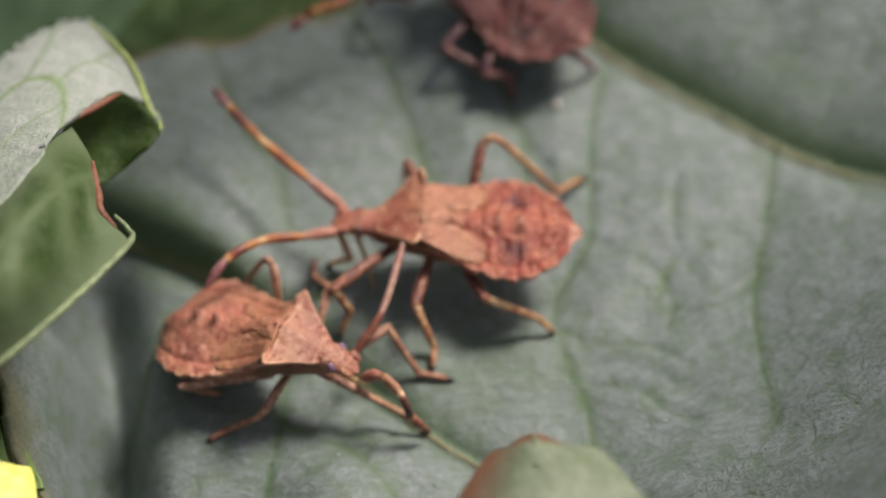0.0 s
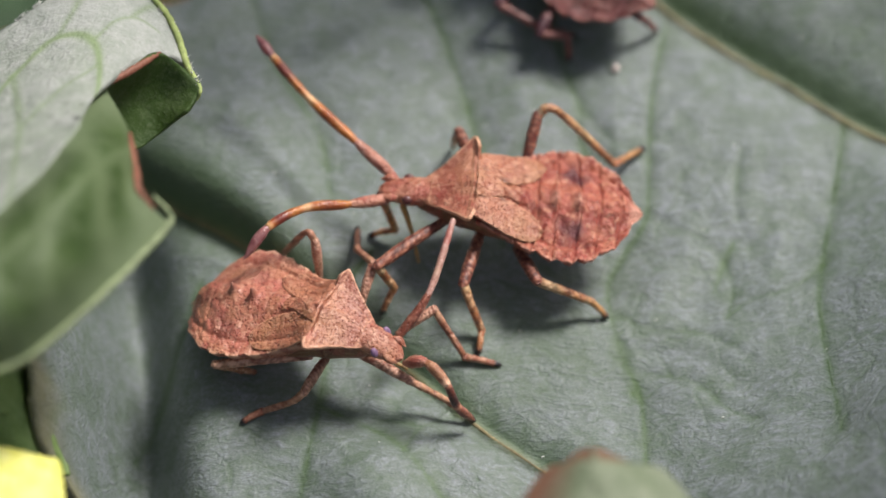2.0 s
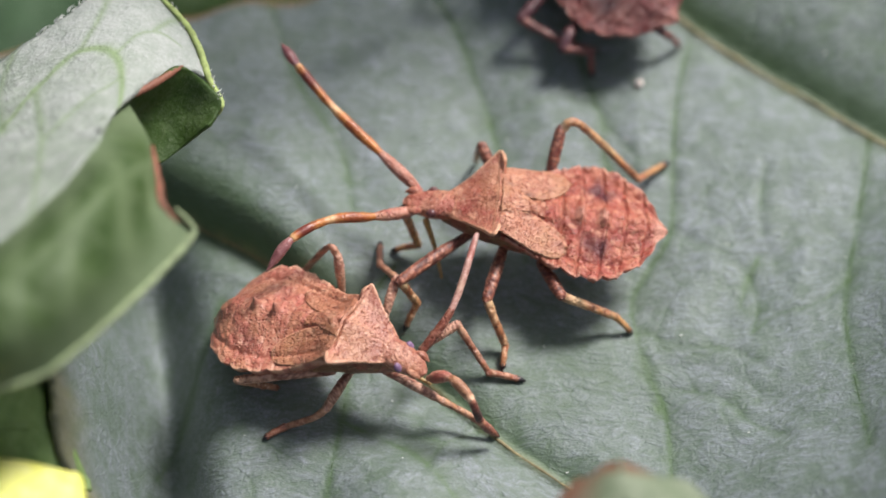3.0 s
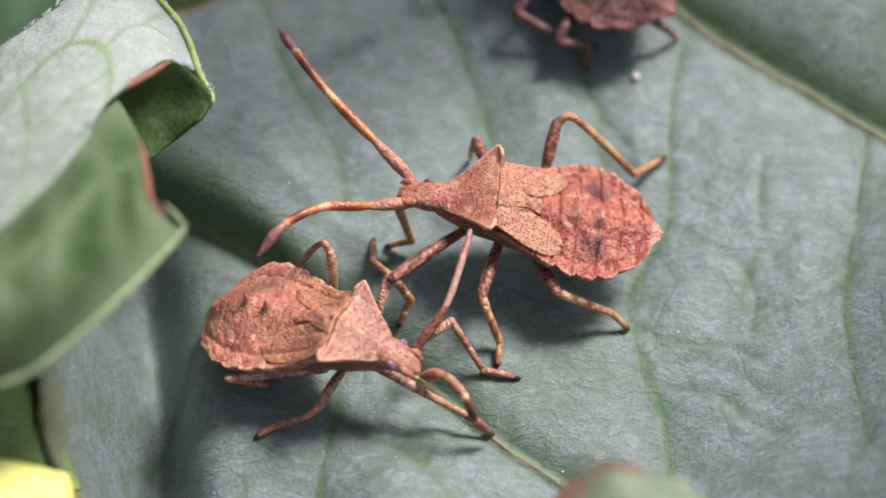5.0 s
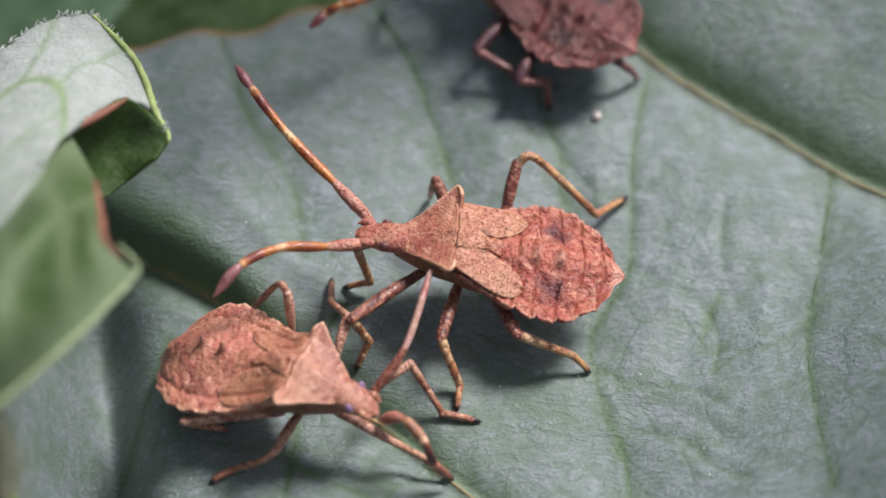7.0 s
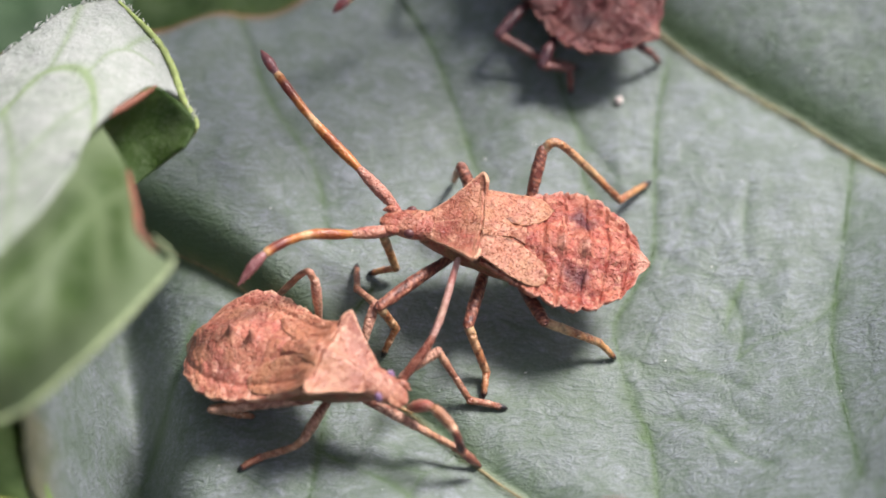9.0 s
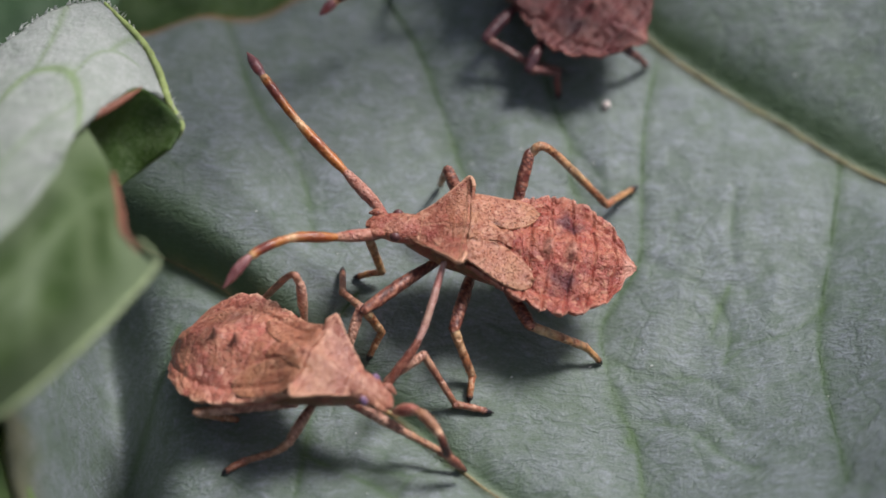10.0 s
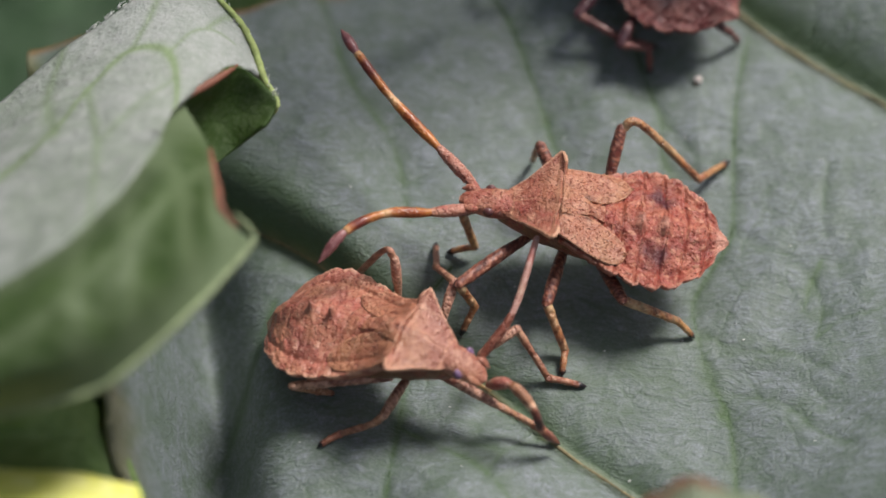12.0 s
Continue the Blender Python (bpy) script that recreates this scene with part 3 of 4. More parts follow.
def curled_leaf():
    base = thing("curled_leaf", pose(-0.0135, -0.003, 0.004), "curled dock leaf, silvery underside folded over green upper side", "leaf")
    far_edge = [(-22.1, -1.5, 6.6), (-18.0, 2.9, 7.0), (-16.2, 4.6, 7.0), (-14.6, 6.2, 6.9), (-12.6, 6.7, 6.9), (-11.0, 4.7, 6.9), (-10.0, 2.5, 6.9)]
    pale = [(-20.7, -6.0, 10.2), (-16.8, -3.2, 10.7), (-15.2, -0.8, 10.2), (-13.7, 0.6, 9.8), (-12.5, 2.0, 8.9), (-11.4, 2.7, 8.0), (-10.8, 2.4, 7.6)]
    fold = [(-19.5, -10.7, 13.1), (-15.7, -8.5, 13.6), (-14.2, -6.8, 13.3), (-13.2, -4.9, 12.8), (-12.7, -3.3, 12.1), (-12.7, -1.8, 10.9), (-12.5, 0.1, 9.2)]
    green = [(-19.1, -12.2, 13.8), (-15.4, -10.3, 14.6), (-13.9, -9.0, 14.6), (-12.6, -7.5, 14.3), (-11.7, -5.4, 13.1), (-11.3, -4.0, 11.8), (-11.2, -2.9, 10.7)]
    lower = [(-18.9, -13.6, 13.8), (-15.2, -12.3, 14.3), (-13.7, -11.3, 14.3), (-12.6, -10.2, 14.1), (-11.5, -8.2, 13.1), (-10.9, -6.4, 12.1), (-10.6, -5.7, 11.7)]
    rim = [(-19.2, -13.9, 12.1), (-15.5, -13.0, 12.4), (-13.8, -12.4, 12.4), (-12.8, -11.5, 12.4), (-11.5, -9.9, 12.1), (-10.4, -8.1, 11.5), (-9.6, -6.5, 10.9)]
    sheet("underside", [far_edge, pale, fold], M_UNDER, 0.22, "silvery pale green downy underside", "", attrs={
        "rib": lines([(0.0, 0.5), (0.3, 0.36), (0.45, 0.3), (0.58, 0.42), (0.68, 0.75), (0.8, 1.0)], width=0.14),
        "vein": lines([(0.45, 0.3), (0.52, 0.15), (0.56, 0.0)], [(0.3, 0.36), (0.33, 0.7), (0.3, 1.0)], [(0.58, 0.42), (0.72, 0.3), (0.85, 0.3)], [(0.33, 0.7), (0.5, 0.62), (0.62, 0.6)], [(0.2, 0.45), (0.18, 0.2), (0.22, 0.0)], [(0.72, 0.3), (0.78, 0.1), (0.8, 0.0)], width=0.1)}, parent=base)
    sheet("upper_side", [[(x, y, z - 0.12) for x, y, z in fold], green, lower, rim], M_GREEN, 0.22, "green upper side with pale rim", "", attrs={
        "rib": lambda u, v, p: 0.85 * np.exp(-((1 - v) / 0.24) ** 2) + 0.7 * np.exp(-(v / 0.2) ** 2) + 0.5 * np.exp(-((1 - u) / 0.1) ** 2),
        "vein": lines([(0.0, 0.55), (0.3, 0.42), (0.6, 0.36), (0.85, 0.4), (1.0, 0.42)], [(0.42, 0.0), (0.45, 0.4), (0.5, 1.0)], [(0.62, 0.0), (0.66, 0.4), (0.74, 1.0)], [(0.28, 0.0), (0.25, 0.5), (0.3, 1.0)], [(0.84, 0.4), (0.9, 0.7), (0.96, 1.0)], width=0.38)}, parent=base)
    sheet("folded_lobe", [[(-12.5, 0.1, 9.2), (-11.6, 0.9, 8.9), (-10.8, 1.9, 8.5), (-10.0, 1.9, 7.5)], [(-13.0, -0.2, 8.3), (-12.0, 0.8, 7.6), (-10.8, 1.5, 7.3), (-9.5, 1.4, 7.2)],
                          [(-13.2, -0.5, 7.6), (-11.9, 0.2, 6.7), (-11.0, 0.9, 6.6), (-9.6, 1.0, 7.0)], [(-12.8, -1.0, 6.9), (-11.8, -0.7, 6.2), (-11.0, -0.0, 6.2), (-9.9, 0.5, 6.9)]],
          M_GREEN, 0.15, "shaded dark green lobe folded inward", "", nu=40, nv=40, parent=base)
    for pts, r, mat, lab in (([(-12.4, 0.0, 9.4), (-11.6, 0.9, 9.0), (-10.8, 2.0, 8.4)], 0.12, M_RUST, "rusty brown margin"),
                        ([(-11.2, -2.9, 10.75), (-11.0, -3.9, 11.15), (-10.75, -4.9, 11.5), (-10.58, -5.7, 11.72), (-10.1, -6.2, 11.4)], 0.13, M_RUST, "rusty brown margin"),
                        ([(-12.5, 6.6, 7.0), (-11.2, 5.1, 7.0), (-10.5, 3.9, 7.0), (-10.0, 2.4, 7.0), (-9.5, 1.4, 7.0), (-9.6, 1.1, 6.7)], 0.12, M_LIME, "pale green margin"),
                        (rim + [(-9.7, -6.1, 11.1), (-10.1, -5.8, 11.5)], 0.12, M_RIM, "pale green rolled rim")):
        part("margin", *tube(pts, [r * 0.5, r, r * 1.1, r, r * 0.5], 60, 10, 4, 0.18), mat, base, lab)
    rng = np.random.RandomState(5)
    vs, fs = [], []
    edge = spline(far_edge[1:] + [(-9.5, 1.2, 7.3)], 400)
    for i in range(150):
        a = edge[int(np.clip(rng.randint(3, 20) * 20 + rng.normal(0, 5), 40, 399))] + rng.normal(0, 0.05, 3)
        b = a + np.array([rng.uniform(-0.08, 0.2), rng.uniform(-0.04, 0.17), rng.uniform(0.03, 0.2)])
        v, f = tube([a, b], [0.03, 0.024, 0.008], 3, 4)
        fs += [tuple(k + len(vs) for k in q) for q in f]
        vs += v.tolist()
    tagged(part("hairs", np.array(vs), fs, M_HAIR, base, "short white hairs along the margin"), kind="stuff")


def background():
    soil = part("ground", [(-4000, -4000, -60), (4000, -4000, -60), (4000, 4000, -60), (-4000, 4000, -60)], [(0, 1, 2, 3)], M_SOIL, smooth=False)
    tagged(soil, "dark shaded soil below the plants", "ground", kind="structure")
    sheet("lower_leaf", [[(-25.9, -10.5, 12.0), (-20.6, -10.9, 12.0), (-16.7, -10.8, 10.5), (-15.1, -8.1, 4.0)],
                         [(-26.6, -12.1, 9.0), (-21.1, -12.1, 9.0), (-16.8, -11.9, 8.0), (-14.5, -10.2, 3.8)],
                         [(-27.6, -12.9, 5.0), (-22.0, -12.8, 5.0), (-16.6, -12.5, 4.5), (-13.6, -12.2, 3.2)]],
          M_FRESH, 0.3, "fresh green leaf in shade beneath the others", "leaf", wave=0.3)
    sheet("hind_leaf", [[(-15, 10.5, -3.5), (-10, 11.5, -3), (-5, 12.5, -3), (2, 15, -4)], [(-14, 15, -5), (-9, 16, -4.5), (-4, 17, -5), (3, 20, -6)], [(-12, 24, -9), (-8, 25, -9), (-3, 26, -10), (4, 28, -11)]],
          M_GREEN, 0.25, "bright green leaf behind the large leaf", "leaf", wave=0.2)
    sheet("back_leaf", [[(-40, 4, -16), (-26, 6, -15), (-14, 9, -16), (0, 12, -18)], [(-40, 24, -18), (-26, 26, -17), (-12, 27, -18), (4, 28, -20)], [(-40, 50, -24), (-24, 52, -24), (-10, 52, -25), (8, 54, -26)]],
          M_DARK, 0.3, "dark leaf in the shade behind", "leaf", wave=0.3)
    sheet("yellow_leaf", [[(-26.7, -12.9, 8.0), (-21.3, -13.1, 8.0), (-15.8, -13.1, 7.7), (-13.7, -13.1, 6.8)],
                         [(-26.2, -14.5, 8.8), (-20.9, -14.5, 8.8), (-15.6, -14.3, 8.4), (-13.1, -13.9, 7.2)],
                         [(-25.2, -19.7, 9.5), (-20.0, -19.7, 9.5), (-15.0, -19.5, 9.0), (-12.3, -18.8, 7.0)]],
          M_YELLOW, 0.2, "bright yellow withered leaf lit by the sky", "leaf", nu=50, nv=40)
    sheet("leaf_tip", [[(3.9, -14.1, 9.6), (4.3, -14.1, 9.8), (4.7, -14.1, 9.6)],
                         [(3.3, -14.7, 9.8), (4.3, -14.8, 10.4), (5.6, -14.7, 9.8)],
                         [(2.3, -15.6, 10.0), (4.3, -15.9, 11.0), (7.1, -15.6, 10.0)],
                         [(-1.8, -22.3, 10.0), (4.1, -22.8, 11.5), (10.9, -22.3, 10.0)]],
          M_TIP, 0.2, "green leaf tip with a reddish brown point", "leaf", spine="v", nu=50, nv=50, attrs={"rust": lambda u, v, p: np.clip(np.maximum(1.2 - v * 2.6, 1.1 - u * 3.0), 0, 0.85)})
    # unseen slatted leaf, added only to cast half shade along the sun's way
    h = 16.0
    off = SUN * (h / SUN.z)
    shade = [[(-12.4, -2.4), (-8.9, -0.0), (-4.7, 2.8), (-1.0, 5.2), (4.3, 7.5), (9.8, 10.3)], [(-17, 4), (-11, 8), (-4, 12), (2, 15), (8, 18), (15, 21)], [(-22, 14), (-14, 19), (-5, 23), (3, 26), (10, 29), (17, 32)]]
    shade_leaf = thing("unseen_shade_leaf", pose(off.x * MM, (off.y + 14) * MM, h * MM), "unseen slatted green leaf added above to half shade the large leaf", "leaf")
    p = patch([[(x + off.x, y + off.y, h + 0.6 * i) for x, y in row] for i, row in enumerate(shade)], 181, 40)
    part("midrib", *tube(p[-1, ::12], [0.2, 0.3, 0.3, 0.2], 60, 10), M_RIM, shade_leaf, "pale midrib")
    for i in range(1, 180, 4):
        strip = p[i % 3:, i - 1:i + 2].copy()
        strip[0] = strip[0].mean(0) + np.array([[-0.03, 0, 0], [0, 0, 0], [0.03, 0, 0]])
        part("shade_strip", *shell(strip, 0.12), M_GREEN, shade_leaf)
    x, y = 6.2, 7.05
    v, f = tube([(x - 0.06, y - 0.14, ground_at(x, y) + 0.14), (x, y, ground_at(x, y) + 0.16), (x + 0.08, y + 0.17, ground_at(x, y) + 0.14)], [0.06, 0.15, 0.17, 0.15, 0.06], 14, 12)
    tagged(part("insect_egg", v, f, M_EGG), "tiny pale pinkish speck lying on the leaf", "speck")
    rng = np.random.RandomState(8)
    vs, fs = [], []
    for k in range(45):
        x, y = rng.uniform(-9, 17), rng.uniform(-10, 9)
        r = rng.uniform(0.012, 0.03)
        v, f = tube([(x - r, y, ground_at(x, y) + r * 0.5), (x + r, y + r * rng.uniform(-1, 1), ground_at(x, y) + r * 0.6)], [r, r * 0.9], 3, 6)
        fs += [tuple(i + len(vs) for i in q) for q in f]
        vs += v.tolist()
    tagged(part("leaf_dust", np.array(vs), fs, M_HAIR), "fine white grains of dust on the leaf", "dust", kind="stuff")
    return shade_leaf


curled_leaf()
unseen_shade_leaf = background()


# ---- the bugs ----
def body_frame(x, y, z, rx, ry, rz, sx, sy, hump=0.0, nod=0.0):
    """Maps body millimetres into the world; hump raises the shoulders, nod lowers the head."""
    m = np.array(pose(x, y, z, rx, ry, rz))

    def at(p):
        p = np.array(p, float).reshape(-1, 3)
        p[:, 2] += hump * np.exp(-((p[:, 0] - 1.3) / 1.4) ** 2) - nod * np.clip(p[:, 0] - 2.6, 0, 9) ** 2
        p[:, 0] -= 2.7 * nod * np.clip(p[:, 0] - 2.6, 0, 9)
        return (p * np.array([sx, sy, 1.0])) @ m[:3, :3].T + m[:3, 3]
    return at


def abdomen_top(x, v, droop, dome):
    """Height of the back of the abdomen at x, v across (-1 to 1)."""
    seg = ((-0.55 - x + 0.2 * v * v + 0.05 * lattice(v * 4 + 9, x + 9, 29)) / 0.82) % 1.0
    a = np.abs(v)
    z = 0.78 + 0.2 * np.exp(-(v / 0.3) ** 2) - 0.26 * np.clip(a - 0.15, 0, 1) + 0.42 * np.clip(a - 0.74, 0, 1) + dome * (1 - a ** 1.2)
    z -= (1 - 2.7 * dome) * (0.09 * np.exp(-(np.minimum(seg, 1 - seg) / 0.07) ** 2) - 0.05 * seg) * (x < -0.3)
    z -= 0.07 * np.exp(-((a - 0.72) / 0.04) ** 2)
    for tx in (-2.05, -2.95):
        for ty in (-0.07, 0.07):
            z += 0.22 * (dome > 0) * np.exp(-(((x - tx) / 0.14) ** 2 + (v / 0.055) ** 2)) + (0.2 - 0.55 * dome) * np.exp(-(((x - tx) / 0.22) ** 2 + ((v - ty) / 0.075) ** 2))
        z += 0.12 * (1 - 3 * dome) * np.exp(-((x - tx + 0.1) / 0.12) ** 2 - (v / 0.5) ** 4)
    flat = np.clip((x + 5.35) / 0.55, 0, 1)
    z = 0.72 + (z - 0.72) * (0.25 + 0.75 * flat)
    z -= droop * np.clip(-3.0 - x, 0, 9) ** 2
    return z + flat * ((1 - 1.6 * dome) * (0.06 * lattice(x * 2.2 + 30, v * 6 + 30, 21) + 0.045 * lattice(x * 4.5 + 30, v * 12 + 30, 24)) + 0.02 * lattice(x * 9 + 30, v * 24 + 30, 22))


def bug(name, label, place, frame_args, legs, antennae, skins, droop=0.0, dome=0.0, pale_rim=0.6, beak=None, blotch=1.0, pale_legs=False):
    shell_m, abdo_m, pad_m, leg_m, shin_m = skins
    base = thing(name, place, label, "insect", "bugs on the leaf")
    w = body_frame(*frame_args)
    # thorax and belly: the core that the plates sit on
    xs = np.linspace(3.25, -0.9, 30)
    ang = np.linspace(0, 2 * np.pi, 28, endpoint=False)
    half = np.interp(xs, [-0.9, 0.5, 1.6, 2.6, 3.25], [1.5, 1.5, 1.35, 0.8, 0.5])
    low = np.interp(xs, [-0.9, 0.5, 1.6, 2.6, 3.25], [0.9, 1.15, 1.1, 0.75, 0.35])
    rings = np.stack([np.stack([np.full(28, x), h * np.cos(ang), np.where(np.sin(ang) > 0, np.interp(x, [-0.9, 0.5, 1.6, 2.6, 3.25], [0.7, 0.75, 0.6, 0.45, 0.42]), l) * np.sin(ang) + 0.15], 1) for x, h, l in zip(xs, half, low)])
    v, f = loft(rings)
    body = part("body", w(v), f, M_BELLY, base, "brown thorax underside")
    # abdomen with toothed rim
    n, m, lm = 230, 81, 31
    xs = np.linspace(1.0, -5.5, n)
    half = np.interp(xs, [-5.45, -5.38, -5.25, -5.1, -4.95, -4.5, -4.0, -3.4, -2.8, -2.0, -1.0, 0.0, 1.0], [0.1, 0.26, 0.38, 0.55, 1.05, 1.7, 2.05, 2.45, 2.6, 2.52, 2.2, 1.8, 1.5])
    seg = ((-0.55 - xs) / 0.82) % 1.0
    half = half + np.where((xs < -0.5) & (xs > -5.0), (1 - 1.7 * dome) * (0.12 * (np.abs(np.sin(np.pi * seg)) ** 0.55 - 0.65) + 0.1 * (seg - 0.5)) + 0.035 * lattice(xs * 6 + 50, xs * 0 + 3.3, 27), 0)
    va = np.linspace(-1, 1, m)
    X, V = np.meshgrid(xs, va, indexing="ij")
    zt = abdomen_top(X, V, droop, dome)
    top = np.stack([X, V * half[:, None], zt], 2)
    vb = np.linspace(1, -1, lm)[1:-1]
    XB, VB = np.meshgrid(xs, vb, indexing="ij")
    deep = np.interp(xs, [-5.5, -5.1, -4.8, -4.0, -2.5, 0, 1.0], [0.03, 0.08, 0.4, 0.9, 1.35, 1.4, 1.1])
    under = np.stack([XB, VB * half[:, None], zt[:, [0]] - 0.07 - (deep[:, None] * (1 - VB ** 2) ** 0.7)], 2)
    rings = np.concatenate([top, under], 1)
    v, f = loft(rings)
    mark = np.zeros((n, m + lm - 2))
    pale = np.zeros((n, m + lm - 2))
    blot = lattice(X * 3 + 9, V * 7 + 9, 31)
    mark[:, :m] = 0.9 * np.clip(1.4 - np.hypot((X + 2.75) / 0.5, (np.abs(V) - 0.5) / 0.2) + 0.5 * blot, 0, 1)
    mark[:, :m] += 0.15 * np.clip(0.9 - np.hypot((X + 1.4) / 0.7, V / 0.3) + 0.3 * blot, 0, 1)
    seam = ((-0.55 - X + 0.2 * V * V + 0.05 * lattice(V * 4 + 9, X + 9, 29)) / 0.82) % 1.0
    mark[:, :m] += 0.35 * np.exp(-(np.minimum(seam, 1 - seam) / 0.05) ** 2) * (X < -0.6) * (X > -4.9) * (0.6 + 0.5 * blot)
    mark = np.clip(mark, 0, 1)
    for tx in (-2.0, -2.9):
        mark[:, :m] = np.clip(mark[:, :m] + 1.2 * (dome > 0) * np.exp(-((X - tx) / 0.14) ** 2 - (V / 0.06) ** 2), 0, 1)
        pale[:, :m] += (0.5 - 1.4 * dome) * np.exp(-((X - tx) / 0.2) ** 2 - (V / 0.13) ** 2)
    pale[:, :m] += pale_rim * np.clip((np.abs(V) - 0.93) / 0.07, 0, 1) * (seg[:, None] > 0.35) + 0.65 * np.clip((-4.9 - X) / 0.2, 0, 1)
    part("abdomen", w(v), f, abdo_m, body, "broad reddish brown abdomen with a toothed rim", attrs={"mark": mark.ravel() * blotch, "pale": pale.ravel()})
    # pronotum with two horns
    u, V = np.meshgrid(np.linspace(0, 1, 76), np.linspace(-1, 1, 61), indexing="ij")
    hw = np.interp(u, [0, 0.12, 0.35, 0.6, 0.74, 0.84, 0.9, 0.93, 0.965, 1.0], [0.62, 0.76, 1.03, 1.42, 1.67, 1.85, 1.94, 1.91, 1.78, 1.52])
    x = 3.05 - u * 1.95 + 0.12 * V ** 2 * u
    a = np.abs(V)
    z = 0.78 + 0.42 * u ** 1.3 - 0.18 * np.sin(np.pi * np.clip(a, 0, 1)) * u - 0.2 * a ** 2 * (1 - u) + 0.15 * a ** 3 * np.clip((u - 0.3) * 1.8, 0, 1)
    z += 0.05 * np.exp(-((u - 0.93) / 0.04) ** 2) + 0.03 * lattice(x * 3 + 40, V * 6 + 40, 23) - 0.05 * np.exp(-(V / 0.06) ** 2) * (u < 0.8) - 0.5 * dome * a ** 2 * u
    p = np.stack([x, V * hw, z], 2)
    v, f = shell(p, 0.14)
    rim = np.clip((a - 0.95) / 0.03, 0, 1) * 0.8 + 0.3 * np.exp(-((u - 0.9) / 0.02) ** 2) + 0.35 * np.exp(-(V / 0.035) ** 2) * (u < 0.6) + 0.45 * np.exp(-((u - 0.1) / 0.025) ** 2)
    rim = np.clip(rim, 0, 0.9)
    part("pronotum", w(v), f, shell_m, body, "flared shield behind the head with two pointed horns", attrs={"pale": np.concatenate([rim.ravel()] * 2)})
    # scutellum and the strip behind it
    u, V = np.meshgrid(np.linspace(0, 1, 30), np.linspace(-1, 1, 25), indexing="ij")
    hw = np.interp(u, [0, 0.5, 0.72, 0.8, 1.0], [0.72, 0.4, 0.26, 0.3, 0.36])
    z = 1.2 - 0.14 * u - 0.08 * V ** 2 + 0.04 * np.cos(u * 9) * (1 - V ** 2)
    if dome:
        z = 1.16 * (1 - np.clip(u * 4, 0, 1)) + np.clip(u * 4, 0, 1) * (abdomen_top(1.12 - 1.75 * u, V * hw / 1.9, droop, dome) + 0.06)
    v, f = shell(np.stack([1.12 - 1.75 * u, V * hw, z], 2), 0.2)
    part("scutellum", w(v), f, pad_m, body, "small ochre triangular plate between the wing pads")
    # wing pads
    for side in (-1, 1):
        u, V = np.meshgrid(np.linspace(0, 1, 46), np.linspace(0, 1, 26), indexing="ij")
        inner = np.interp(u, [0, 0.2, 0.4, 0.6, 0.82, 0.93, 0.98, 1.0], [0.62, 0.5, 0.36, 0.45, 0.78, 1.05, 1.3, 1.5])
        outer = np.interp(u, [0, 0.3, 0.6, 0.82, 0.93, 0.98, 1.0], [1.46, 1.7, 1.92, 1.98, 1.86, 1.7, 1.55])
        yy = inner + (outer - inner) * V
        z = np.interp(u, [0, 0.3, 1.0], [1.1, 1.03, 0.9]) - 0.2 * V + 0.07 * np.sin(np.pi * V) + 0.03 * lattice(u * 8 + 9, V * 6 + 9, 25)
        if dome:
            wide = np.interp(1.15 - 2.75 * u, [-2.8, -2.0, -1.0, 0.0, 1.0], [2.6, 2.52, 2.2, 1.8, 1.5])
            low_u = np.clip((u - 0.1) / 0.2, 0, 1)
            z = z * (1 - low_u) + low_u * (abdomen_top(1.15 - 2.75 * u, np.clip(yy / wide, 0, 1), droop, dome) + 0.06 + 0.05 * np.sin(np.pi * V))
        v, f = shell(np.stack([1.15 - 2.75 * u, side * yy, z], 2), 0.09)
        rim = np.clip((np.maximum(np.abs(V - 0.5) * 2, u) - 0.94) / 0.05, 0, 1) * 0.55
        streak = (0.0 if dome else 0.85) * np.exp(-(V / 0.13) ** 2) * (np.exp(-((u - 0.1) / 0.07) ** 2) + np.exp(-((u - 0.4) / 0.06) ** 2))
        part("wing_pad", w(v), f, pad_m, body, "ochre brown punctured wing pad", attrs={"pale": np.concatenate([rim.ravel()] * 2), "mark": np.concatenate([streak.ravel()] * 2)})
    # head
    xs = np.linspace(2.85, 4.85, 36)
    hw = np.interp(xs, [2.85, 3.3, 3.75, 4.1, 4.4, 4.62, 4.75, 4.85], [0.6, 0.6, 0.6, 0.5, 0.43, 0.34, 0.22, 0.08])
    zc = np.interp(xs, [2.85, 3.75, 4.4, 4.85], [0.42, 0.42, 0.36, 0.32])
    hh = np.interp(xs, [2.85, 3.6, 4.3, 4.7, 4.85], [0.42, 0.46, 0.36, 0.24, 0.06])
    rings = np.stack([np.stack([np.full(28, x), h * np.cos(ang), z + k * np.sin(ang) + 0.05 * np.cos(2 * ang) * (np.sin(ang) > 0)], 1) for x, h, z, k in zip(xs, hw, zc, hh)])
    v, f = loft(rings)
    part("head", w(v), f, shell_m, body, "narrow brown head")
    for side in (-1, 1):
        rings = np.stack([np.stack([3.72 + 0.2 * np.cos(t) + 0 * ang, side * 0.52 + 0.17 * np.sin(t) * np.cos(ang), 0.56 + 0.19 * np.sin(t) * np.sin(ang)], 1) for t in np.linspace(0.05, np.pi - 0.05, 12)])
        v, f = loft(rings)
        part("eye", w(v), f, M_EYE_L if pale_legs else M_EYE, body, "lilac eye" if pale_legs else "dark reddish eye")
